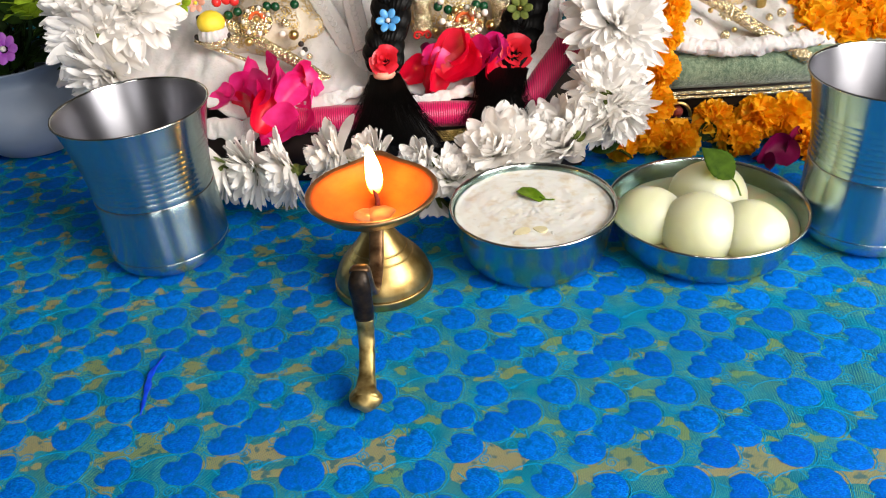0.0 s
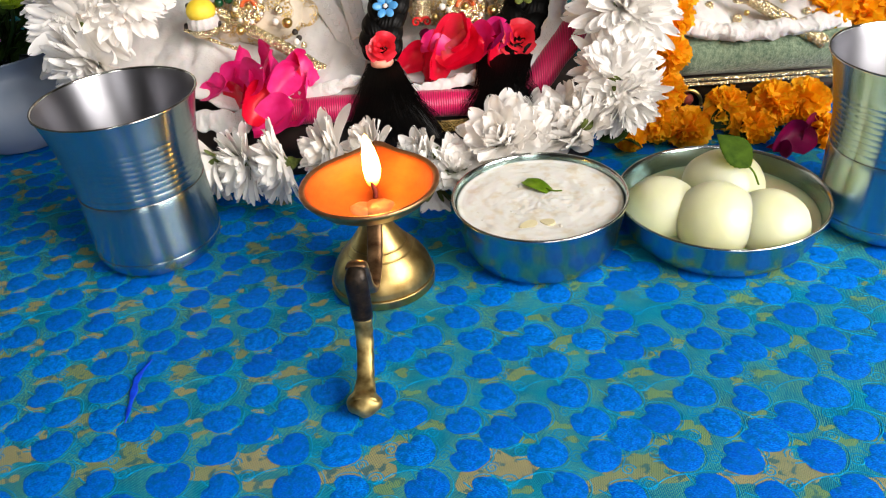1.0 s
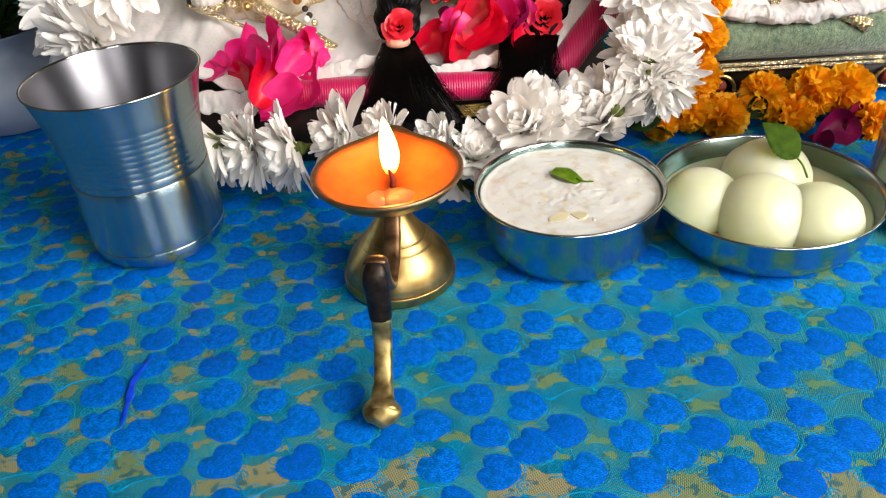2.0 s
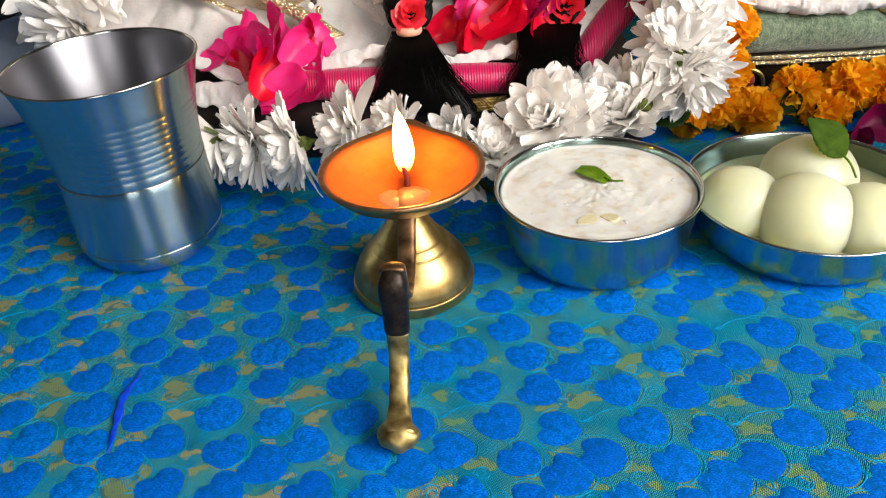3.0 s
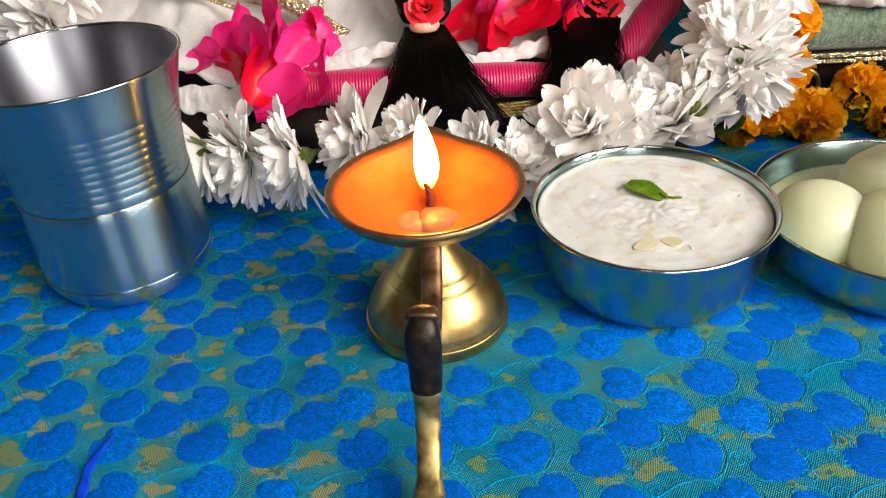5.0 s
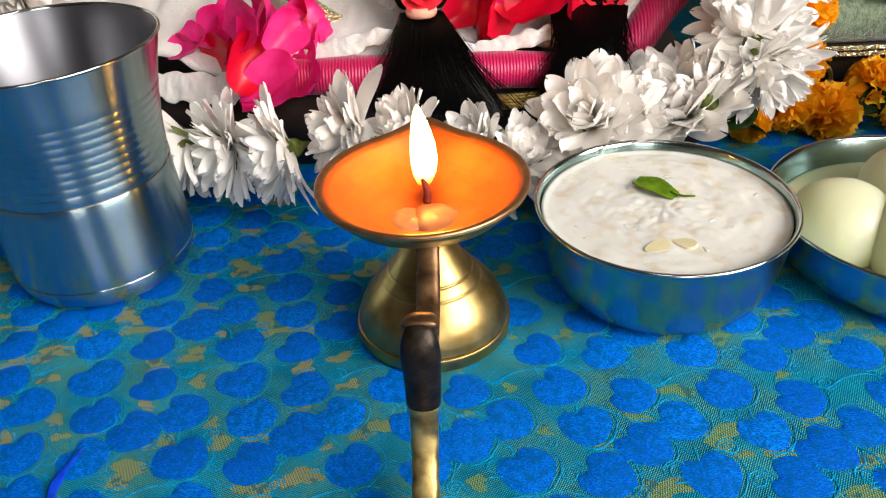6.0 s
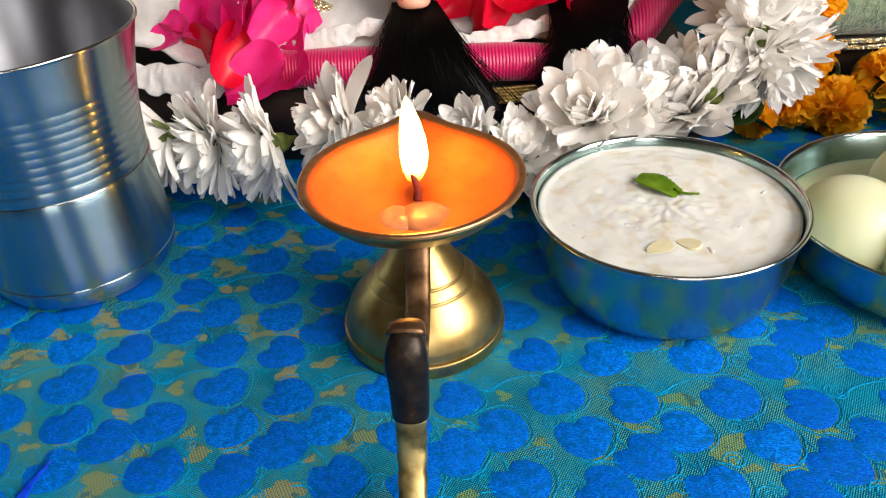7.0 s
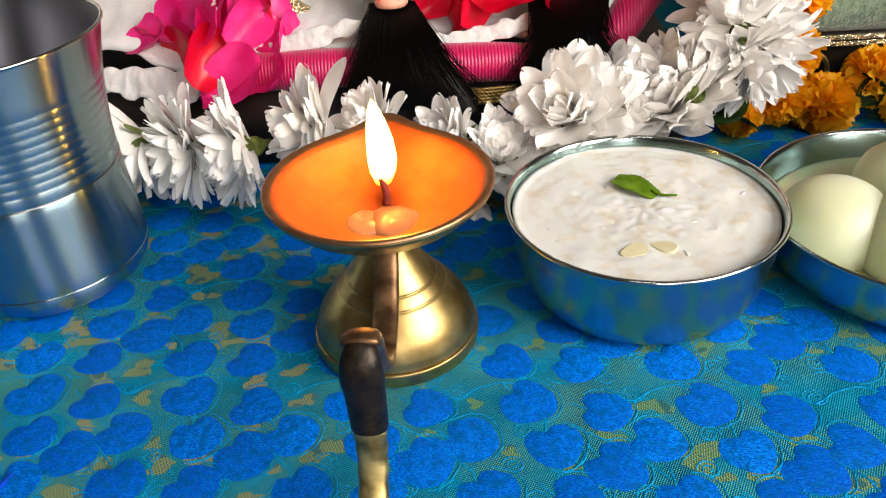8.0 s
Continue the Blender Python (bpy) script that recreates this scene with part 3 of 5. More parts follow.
GRAIN.data.transform(Matrix.Diagonal((2.0, 0.85, 0.7, 1)))
grng = random.Random(31)
pud = bpy.data.objects["rice_pudding"]
for n in range(30):
    o = GRAIN if n == 0 else new("rice_grain", GRAIN.data)
    o.parent = pud
    q, a = 0.036 * math.sqrt(grng.random()), grng.uniform(0, 6.28)
    o.matrix_local = pose(q * math.cos(a), q * math.sin(a), -0.0009 + grng.uniform(0, 0.0004), 0, grng.uniform(-15, 15), grng.uniform(0, 180))


def flat_leaf(length, width, teeth, bend, cut=False):
    """A thin serrated leaf from the stem at the origin along x, with a raised midrib and thickness."""
    bm = bmesh.new()
    n, m = 20, 6
    top, low = [], []
    for i in range(n + 1):
        u = i / n
        w = width * (math.sin(math.pi * min(1.0, u ** 0.8 * 0.97 + 0.02)) ** 1.05) * (1 + teeth * (0.5 if i % 2 else -0.5))
        if cut:
            w = width * (0.35 + 0.65 * math.sin(math.pi * (0.15 + 0.75 * u))) * (1 + teeth * (0.5 if i % 2 else -0.5))
        row_t, row_l = [], []
        for j in range(m + 1):
            s = 2 * j / m - 1
            z = bend * math.sin(math.pi * u) + 0.18 * w * s * s + 0.0002 * math.sin(9 * u + 4 * s)
            row_t.append(bm.verts.new((length * u, w * s, z)))
            row_l.append(bm.verts.new((length * u, w * s, z - 0.00025)))
        top.append(row_t)
        low.append(row_l)
    for i in range(n):
        for j in range(m):
            bm.faces.new((top[i][j], top[i + 1][j], top[i + 1][j + 1], top[i][j + 1]))
            bm.faces.new((low[i][j], low[i][j + 1], low[i + 1][j + 1], low[i + 1][j]))
        for row, f in ((0, 1), (m, -1)):
            q = (top[i][row], low[i][row], low[i + 1][row], top[i + 1][row])
            bm.faces.new(q if f > 0 else q[::-1])
    return bm


tulsi = finish("tulsi_leaf", flat_leaf(0.0150, 0.0040, 0.12, 0.0007, True), TULSI)
tulsi.matrix_world = pose(0.0415, 0.3105, 0.0278, 4, 4, -42)
tagged(tulsi, "torn green basil leaf lying on the rice pudding", "leaf")
stalk = sweep(catmull([(0.0515, 0.3025, 0.0276), (0.0545, 0.3000, 0.0274), (0.0585, 0.2990, 0.0277)], 4), lambda u: (0.0005, 0.0004), 6)
tagged(finish("leaf_stalk", stalk, TULSI), "thin green leaf stalk lying on the rice pudding", "leaf")


def almond_slice(x, y, a, s):
    bm = bmesh.new()
    bmesh.ops.create_cone(bm, cap_ends=True, segments=18, radius1=0.0045, radius2=0.0042, depth=0.0010)
    for v in bm.verts:
        v.co.y *= 0.62 + 0.25 * v.co.x / 0.0045
        v.co *= s
    ob = finish("almond_slice", bm, ALMOND, smooth=False)
    ob.matrix_world = pose(x, y, 0.0264, 3, -3, a)
    return tagged(ob, "pale yellow almond slice sunk in the rice pudding", "almond", "almond slices")


almond_slice(0.0406, 0.2725, 20, 1.0)
almond_slice(0.0492, 0.2741, -25, 0.85)

# ---- bowl of syrup sweets ----
SWEET = (0.1335, 0.2985, 0.0)
dish = thing("steel_bowl", SWEET, "wide shallow steel bowl holding four syrupy sponge sweets", "bowl", "steel bowls")
part("bowl_body", lathe([(0, 0.0008), (0.034, 0.0008), (0.0362, 0.0), (0.0395, 0.0008), (0.0425, 0.0035), (0.0448, 0.0085), (0.0466, 0.0145), (0.0476, 0.0190), (0.0483, 0.0201),
                         (0.0487, 0.0207), (0.0485, 0.0213), (0.0478, 0.0212), (0.0472, 0.0203), (0.0459, 0.0145), (0.0440, 0.0085), (0.0415, 0.0042), (0.036, 0.0020), (0, 0.0016)], 128), BOWL_SKIN, dish)
part("rim", lathe([(0.0477, 0.0199), (0.0485, 0.0201), (0.0490, 0.0208), (0.0487, 0.0216), (0.0479, 0.0215), (0.0474, 0.0206)], 128), STEEL_BOWL, dish, "smooth polished rim")
tagged(finish("sugar_syrup", lathe([(0, 0.0118), (0.0442, 0.0118), (0.0449, 0.0122), (0.0425, 0.0070), (0.036, 0.0032), (0, 0.0026)], 64), SYRUP, loc=SWEET), "shallow pool of pale sugar syrup in the bowl", "syrup")


def sponge_sweet(x, y, r, z, seed):
    bm = bmesh.new()
    bmesh.ops.create_icosphere(bm, subdivisions=4, radius=r)
    for v in bm.verts:
        n = v.co.normalized()
        v.co += n * r * (0.022 * noise.noise(n * 1.6 + Vector((seed, 0, 0))) + 0.010 * noise.noise(n * 7 + Vector((0, seed, 0))))
        v.co.z *= 0.90
    return tagged(finish("sponge_sweet", bm, SPONGE, loc=(x, y, z)), "round white spongy milk sweet soaked in syrup", "sweet", "sponge sweets")


sponge_sweet(0.1266, 0.2805, 0.0192, 0.0180, 1)
sponge_sweet(0.1049, 0.2937, 0.0172, 0.0172, 2)
sponge_sweet(0.1368, 0.3082, 0.0196, 0.0192, 3)
sponge_sweet(0.1492, 0.2765, 0.0178, 0.0160, 4)

sprig = thing("curry_leaf", (0.1451, 0.2980, 0.0322), "pointed green leaf lying on the sweets", "leaf")
lf = part("leaf_blade", flat_leaf(0.0215, 0.0070, 0.09, 0.0012), BASIL, sprig)
lf.matrix_local = Matrix.Translation((0.0002, 0.0008, 0.0020)) @ facing((0.1, -0.8, 0.6)) @ pose(0, 0, 0, 0, 0, 128)
part("leaf_stem", sweep(catmull([(-0.0010, 0.0024, 0.0026), (0.0012, -0.0022, 0.0005), (0.0022, -0.0075, -0.003)], 4), lambda u: (0.0005, 0.0005), 6), TULSI, sprig)

# ---- brass oil lamp ----
LAMP = (-0.0284, 0.2742, 0.0)
lamp = thing("oil_lamp", LAMP, "brass oil lamp with a curled handle and a lit wick", "oil lamp")
BELL = [(0.0006, 0.0246), (0.0040, 0.0247), (0.0054, 0.0240), (0.0082, 0.0233), (0.0118, 0.0218), (0.0150, 0.0197), (0.0182, 0.0171), (0.0226, 0.0134), (0.0268, 0.0104), (0.0302, 0.0082), (0.0330, 0.0067), (0.0352, 0.0062), (0.0372, 0.0066), (0.0385, 0.0082)]


def bell_profile():
    """The foot's outline with three fine turned grooves."""
    pts = catmull([(r, z, 0) for z, r in BELL], 22)
    return [(p.x - sum(0.00065 * math.exp(-((p.y - g) / 0.00017) ** 2) for g in (0.0050, 0.0196, 0.0228)), max(p.y, 0.0004)) for p in pts]


foot = part("lamp_base", lathe([(0, 0.0012), (0.021, 0.0010), (0.0236, 0.0)] + bell_profile() + [(0.0, 0.0390)], 96), BRASS, lamp, "brass bell-shaped foot with turned grooves")
foot.matrix_local = pose(0.0004, -0.0008, 0) @ Matrix.Diagonal((0.985, 0.985, 1, 1))


def spouted(bm):
    """Draws the back of the rim out into a pouring lip."""
    for v in bm.verts:
        r = math.hypot(v.co.x, v.co.y)
        if r > 0.012:
            a = math.atan2(v.co.x, v.co.y)
            k = math.exp(-(a / 0.27) ** 2) * ((r - 0.012) / 0.019) ** 2
            v.co.y += 0.0072 * k
            v.co.z += 0.0010 * k
    return bm


part("lamp_bowl", spouted(lathe([(0.0, 0.0372), (0.0070, 0.0374), (0.0120, 0.0388), (0.0190, 0.0418), (0.0255, 0.0460), (0.0295, 0.0500), (0.0308, 0.0517), (0.0310, 0.0523), (0.0307, 0.0526), (0.0300, 0.0524)], 128)), BRASS, lamp, "brass bowl with a pointed lip")
part("bowl_lining", spouted(lathe([(0.0308, 0.0526), (0.0303, 0.0530), (0.0290, 0.0527), (0.0277, 0.0520), (0.0268, 0.0511), (0.0240, 0.0476), (0.0190, 0.0438), (0.0130, 0.0408), (0.0070, 0.0392), (0.0, 0.0388)], 128)), ORANGE_LINING, lamp, "oily copper-coloured inside with the flame's glow put into its colour")
part("bowl_rim", spouted(lathe([(0.0302, 0.0519), (0.0309, 0.0522), (0.0310, 0.0528), (0.0303, 0.0533), (0.0291, 0.0530), (0.0284, 0.0525)], 128)), RIM, lamp, "brown rim with the flame's orange tint in its colour")
hl = catmull([(0.0005, -0.004, 0.0358), (0.0004, -0.011, 0.0285), (0.0002, -0.022, 0.0215), (0.0, -0.036, 0.0215), (0.0005, -0.049, 0.0330), (0.0012, -0.0585, 0.0480), (0.0012, -0.0640, 0.0525), (0.0010, -0.0675, 0.0480),
              (0.0010, -0.0672, 0.0400), (0.0006, -0.0660, 0.0300), (0.0002, -0.0665, 0.0200), (0.0, -0.0725, 0.0115), (0.0, -0.0815, 0.0066), (0.0, -0.0885, 0.0056)], 8)


def bar_size(u):
    w = 0.0035 + 0.0009 * math.exp(-((u - 0.56) / 0.12) ** 2)
    return (w, 0.0019)


handle = part("lamp_handle", sweep(hl[:51], lambda u: bar_size(u * 0.49), 20, 0.8), STRAP, lamp, "worn brass strap handle with a knobbed end")
# near-black section of the handle between its hump and the bar
part("handle_grip", sweep(hl[48:73], lambda u: (0.0049 * math.sqrt(math.sin(math.pi * min(0.60, 0.06 + 0.95 * u))) * (1 - 0.14 * u), 0.0014 + 0.0014 * min(1.0, 4 * u)), 24, 0.95), DARK_GRIP, handle, "near-black brass grip of the handle")
part("handle_bar", sweep(hl[72:], lambda u: (0.0036 - 0.0003 * math.sin(math.pi * u) + 0.0020 * max(0.0, u - 0.62) / 0.38 + 0.00012 * math.sin(47 * u), 0.0020 + 0.0014 * u), 16, 0.6), HANDLE, handle, "worn brass bar")
knob = bmesh.new()
bmesh.ops.create_icosphere(knob, subdivisions=4, radius=0.0067, matrix=Matrix.Translation((0, -0.0868, 0.0046)) @ Matrix.Diagonal((1.04, 0.84, 0.68, 1)))
for v in knob.verts:
    v.co += Vector((0.3, 0.2, 1)) * 0.0012 * noise.noise(v.co * 230)
    v.co.z = max(v.co.z, 0.0003)
part("handle_knob", knob, HANDLE, handle, "rounded brass knob at the handle's end")
wax = bmesh.new()
ball(0.0082, (0.0026, 0.0002, 0.0384), 24, wax, 0.36)
ball(0.0066, (-0.0050, -0.0006, 0.0388), 24, wax, 0.32)
for v in wax.verts:
    v.co += Vector((0.4, 0.3, 1)) * 0.0007 * noise.noise(v.co * 330)
tagged(finish("ghee", wax, WAX, loc=LAMP), "half-melted pinkish ghee in the lamp bowl", "ghee")
wick = thing("wick", (LAMP[0] + 0.0004, LAMP[1] + 0.0085, 0.0398), "charred cotton wick burning with a tall yellow flame", "wick")
part("wick_thread", sweep(catmull([(0, 0, 0), (0.0003, 0.0001, 0.003), (-0.0002, 0, 0.0060), (-0.0008, 0, 0.0085)], 4), lambda u: (0.0013 - 0.0005 * u, 0.0013 - 0.0005 * u), 8), WICK, wick)
flame = lathe([(0, 0.0), (0.0026, 0.0012), (0.0041, 0.0048), (0.0047, 0.0090), (0.0043, 0.0140), (0.0034, 0.0185), (0.0021, 0.0228), (0.0011, 0.0252), (0, 0.0268)], 24)
for v in flame.verts:
    v.co.x += 0.0006 * math.sin(v.co.z * 160)
fl = part("flame", flame, FLAME, wick, "bright yellow-white flame")
fl.location = (-0.0006, 0.0026, 0.0042)
fl.scale = (0.86, 0.86, 1.0)

# ---- flowers ----


def petal_mesh(name, width, curl, cup, material, notch=0.0, nl=7, nw=4, seed=0, ruffle=0.018):
    """A petal of unit length along x, cupped across and curled up along its length."""
    rng = random.Random(seed)
    p1, p2 = rng.uniform(0, 6), rng.uniform(0, 6)
    vs, fs = [], []
    for i in range(nl + 1):
        u = 1 - (1 - i / nl) ** 1.7
        w = width * (0.30 + 0.70 * math.sin(math.pi * min(1.0, 0.12 + 0.55 * u))) * (1.0 if u < 0.66 else math.sqrt(max(0.004, 1 - ((u - 0.66) / 0.3405) ** 2)))
        for j in range(nw + 1):
            s = 2 * j / nw - 1
            x = u - notch * (u ** 4) * (1 - abs(s)) + 0.02 * math.sin(p1 + 5 * s) * u
            z = curl * u * u + cup * w * s * s - ruffle * math.sin(p2 + 4 * u + 2.6 * s) * u
            vs.append((x, w * s, z))
    for i in range(nl):
        for j in range(nw):
            a = i * (nw + 1) + j
            fs.append((a, a + nw + 1, a + nw + 2, a + 1))
    me = bpy.data.meshes.new(name)
    me.from_pydata(vs, [], fs)
    me.materials.append(material)
    me.polygons.foreach_set("use_smooth", [True] * len(me.polygons))
    return me


MUM = [petal_mesh("petal", 0.185 + 0.012 * k, 0.16 - 0.06 * k, 0.14, WHITE_PETAL, 0.05 + 0.03 * (k % 3), 9, 6, seed=k, ruffle=0.035) for k in range(8)]


SEPAL = petal_mesh("sepal", 0.10, 0.1, 0.5, SEPAL_GREEN, 0.0, 4, 2, seed=77)


def chrysanthemum(loc, axis, size, seed, petals=46, wide=1.75, narrow=0.25, slim=0.82, label="white chrysanthemum strung in the garland"):
    """A shuttlecock of long petals that fan out from a green calyx; axis points where the flower faces."""
    rng = random.Random(seed)
    if slim > 0.8:
        petals, wide = int(1.5 * petals), 0.92 * wide
    ob = thing("chrysanthemum", loc, label, "flower", "white garland flowers")
    turn = facing(axis)
    for k in range(petals):
        u = (k + 0.5) / petals
        polar = narrow + (wide - narrow) * u ** 0.8 + rng.uniform(-0.14, 0.14)
        az = k * 2.39996 + rng.uniform(-0.25, 0.25)
        length = size * (0.78 + 0.24 * u) * rng.uniform(0.82, 1.10)
        o = new("petal", MUM[rng.randrange(8)])
        o.parent = ob
        o.matrix_local = turn @ Matrix.Rotation(az, 4, "Z") @ Matrix.Rotation(math.pi / 2 - polar, 4, "Y").inverted() @ Matrix.Rotation(rng.uniform(-0.35, 0.35), 4, "X") @ Matrix.Diagonal((length, length * slim * rng.uniform(0.85, 1.25), length, 1))
    cal = lathe([(0, -0.0075), (0.0012, -0.0072), (0.0020, -0.0040), (0.0044, -0.0012), (0.0052, 0.0015), (0.0030, 0.0040), (0, 0.0045)], 14)
    c = part("calyx", cal, CALYX, ob, "dark green calyx")
    c.matrix_local = turn @ Matrix.Translation((0, 0, -0.0015)) @ Matrix.Scale(0.75, 4)
    for i in range(24):
        o = new("sepal", SEPAL)
        o.parent = c
        o.matrix_local = Matrix.Rotation(i * math.pi / 6 + rng.uniform(-0.2, 0.2), 4, "Z") @ Matrix.Rotation(-0.25 - 0.75 * rng.random(), 4, "Y") @ Matrix.Scale(0.0145 + 0.005 * rng.random(), 4)
    return ob


chrysanthemum((-0.1210, 0.3520, 0.0305), (-1, -0.35, -0.25), 0.025, 100, 42, 1.30, 0.20)
chrysanthemum((-0.1049, 0.3500, 0.0276), (-0.75, -0.6, 0.0), 0.024, 101, 50, 1.75, 0.30)
chrysanthemum((-0.0812, 0.3450, 0.0281), (-0.9, -0.45, -0.05), 0.025, 102, 52, 1.50, 0.20)
chrysanthemum((-0.0553, 0.3460, 0.0319), (-0.85, -0.4, 0.3), 0.024, 103, 50, 1.50, 0.20)
chrysanthemum((-0.0357, 0.3520, 0.0265), (-0.6, -0.3, 0.7), 0.021, 104, 37, 1.20, 0.10)
chrysanthemum((-0.0074, 0.3520, 0.0211), (-0.7, -0.3, 0.7), 0.020, 105, 32, 0.90, 0.10)
chrysanthemum((0.0057, 0.3480, 0.0152), (0.1, -0.45, 0.8), 0.020, 106, 37, 1.50, 0.10)
chrysanthemum((-0.0045, 0.3450, 0.0077), (-0.1, -0.3, -0.9), 0.017, 107, 20, 0.80, 0.10)
chrysanthemum((0.0343, 0.3560, 0.0271), (-0.35, -0.6, 0.7), 0.028, 108, 55, 1.60, 0.10)
chrysanthemum((0.0464, 0.3620, 0.0254), (-0.45, -0.35, 0.8), 0.026, 109, 47, 1.30, 0.10)
chrysanthemum((0.0708, 0.3660, 0.0218), (-0.45, -0.3, 0.85), 0.034, 110, 57, 1.25, 0.10)
chrysanthemum((0.0970, 0.3660, 0.0452), (0.35, -0.75, -0.45), 0.026, 111, 93, 1.60, 0.10, 0.55)
chrysanthemum((0.0937, 0.3740, 0.0555), (0.1, -0.7, 0.55), 0.027, 112, 93, 1.70, 0.20, 0.55)
chrysanthemum((0.1016, 0.3920, 0.0825), (0, -0.75, 0.5), 0.032, 113, 112, 1.80, 0.10, 0.55)
chrysanthemum((-0.1920, 0.3920, 0.0955), (-0.1, 0.75, 0.25), 0.030, 114, 90, 1.85, 1.00, 0.55)
chrysanthemum((0.0920, 0.3620, 0.0546), (0.1, 0.8, 0.25), 0.022, 115, 48, 1.80, 1.10, 0.55)
chrysanthemum((0.0773, 0.3580, 0.0338), (-0.5, 0.6, 0.45), 0.020, 116, 20, 1.50, 0.90)
chrysanthemum((-0.1986, 0.4020, 0.1077), (-0.4, -0.5, 0.6), 0.029, 117, 93, 1.70, 0.10, 0.55)
chrysanthemum((-0.1860, 0.3860, 0.0759), (-0.55, -0.6, -0.25), 0.031, 118, 105, 1.60, 0.10, 0.55)
chrysanthemum((-0.1724, 0.4050, 0.1050), (0.3, -0.6, 0.6), 0.029, 119, 90, 1.70, 0.20, 0.55)

RUFFLE = [petal_mesh("ruffle", 0.42, 0.25, 0.5, ORANGE_PETAL, 0.25, 5, 6, seed=20 + k) for k in range(3)]


def marigold(loc, r, seed, axis=(0, -0.6, 0.8)):
    """A dense ruffled ball of short petals in one mesh."""
    rng = random.Random(seed)
    ob = thing("marigold", loc, "dense ruffled orange marigold head in a garland", "flower", "orange garland flowers")
    vs, fs = [], []
    turn = facing(axis).to_3x3()
    n = 95
    for k in range(n):
        u = (k + 0.5) / n
        polar = math.acos(1 - 1.72 * u)
        az = k * 2.39996 + rng.uniform(-0.2, 0.2)
        d = turn @ Vector((math.sin(polar) * math.cos(az), math.sin(polar) * math.sin(az), math.cos(polar)))
        length = r * rng.uniform(0.50, 0.66)
        width = length * rng.uniform(0.42, 0.60)
        q = d.to_track_quat("X", "Z").to_matrix() @ Matrix.Rotation(rng.uniform(-3.1, 3.1), 3, "X") @ Matrix.Rotation(rng.uniform(-0.5, 0.5), 3, "Y")
        base = d * r * 0.45
        n0 = len(vs)
        ph = rng.uniform(0, 6)
        for i in range(4):
            t = i / 3
            for j in range(6):
                s = 2 * j / 5 - 1
                w = width * (0.4 + 0.6 * math.sin(math.pi * (0.1 + 0.62 * t)))
                z = 0.22 * width * math.sin(ph + 6.5 * s) * t + 0.35 * length * t * t * (0.5 - abs(s))
                vs.append(tuple(base + q @ Vector((length * t * (1 - 0.12 * abs(math.sin(ph + 4 * s)) * t), w * s, z))))
        for i in range(3):
            for j in range(5):
                a = n0 + i * 6 + j
                fs.append((a, a + 6, a + 7, a + 1))
    raw("ruffled_petals", vs, fs, ORANGE_PETAL, ob)
    part("flower_core", ball(r * 0.55, seg=12), ORANGE_PETAL, ob)
    return ob


marigold((0.1077, 0.3920, 0.0079), 0.0098, 200)
marigold((0.1243, 0.3950, 0.0122), 0.0109, 201)
marigold((0.1419, 0.3940, 0.0085), 0.0132, 202)
marigold((0.1639, 0.4020, 0.0168), 0.0132, 203)
marigold((0.1785, 0.3940, 0.0062), 0.0121, 204)
marigold((0.1914, 0.4040, 0.0167), 0.0138, 205)
marigold((0.2104, 0.4040, 0.0155), 0.0144, 206)
marigold((0.1292, 0.4050, 0.0277), 0.0121, 207)
marigold((0.1324, 0.4150, 0.0469), 0.0121, 208)
marigold((0.1365, 0.4250, 0.0641), 0.0115, 209)
marigold((0.1410, 0.4350, 0.0760), 0.0115, 210)
marigold((0.2347, 0.4520, 0.0537), 0.0155, 211)
marigold((0.2546, 0.4550, 0.0495), 0.0167, 212)
marigold((0.2739, 0.4550, 0.0501), 0.0149, 213)
marigold((0.2693, 0.4650, 0.0616), 0.0149, 214)
marigold((0.2481, 0.4650, 0.0631), 0.0149, 215)
marigold((0.2326, 0.4700, 0.0615), 0.0138, 216)
marigold((0.2198, 0.3850, 0.0035), 0.0126, 217)

ROSE = [petal_mesh("rose_petal", 0.46, 0.30, 0.55, m, 0.08, 9, 8, seed=40 + k) for k, m in enumerate((PINK_PETAL, RED_PETAL, PINK_PETAL, WINE_PETAL))]


def rose_petal(loc, kind, size, rx, ry, rz):
    colour = ("bright pink", "deep red", "bright pink", "dark wine")[kind]
    bm = bmesh.new()
    bm.from_mesh(ROSE[kind])
    for v in bm.verts:
        v.co = Vector(((v.co.x - 0.5) * size, v.co.y * size, v.co.z * size + 0.12 * size * noise.noise(Vector((v.co.x * 3 + loc[0] * 200, v.co.y * 3, 1)))))
    ob = finish("rose_petal", bm, ROSE[kind].materials[0])
    ob.matrix_world = pose(*loc, rx, ry, rz)
    return tagged(ob, f"{colour} curled rose petal offered at the altar", "petal", "rose petals")


rose_petal((-0.1162, 0.4040, 0.0552), 0, 0.0222, 70, -60, 20)
rose_petal((-0.0939, 0.4080, 0.0618), 0, 0.0237, 60, -50, -30)
rose_petal((-0.0891, 0.3980, 0.0498), 2, 0.0252, 55, -20, 40)
rose_petal((-0.1074, 0.3960, 0.0424), 1, 0.0222, 40, -30, 80)
rose_petal((-0.0959, 0.3840, 0.0361), 0, 0.0252, 25, -10, 10)
rose_petal((-0.1268, 0.4000, 0.0485), 2, 0.0163, 20, 10, 160)
rose_petal((-0.0780, 0.4040, 0.0545), 1, 0.0222, 60, -30, -50)
rose_petal((-0.1023, 0.4020, 0.0569), 0, 0.0237, 80, -40, 100)
rose_petal((-0.0796, 0.3920, 0.0398), 0, 0.0148, 60, -60, 0)
rose_petal((-0.1126, 0.3920, 0.0383), 1, 0.0192, 50, -20, 140)
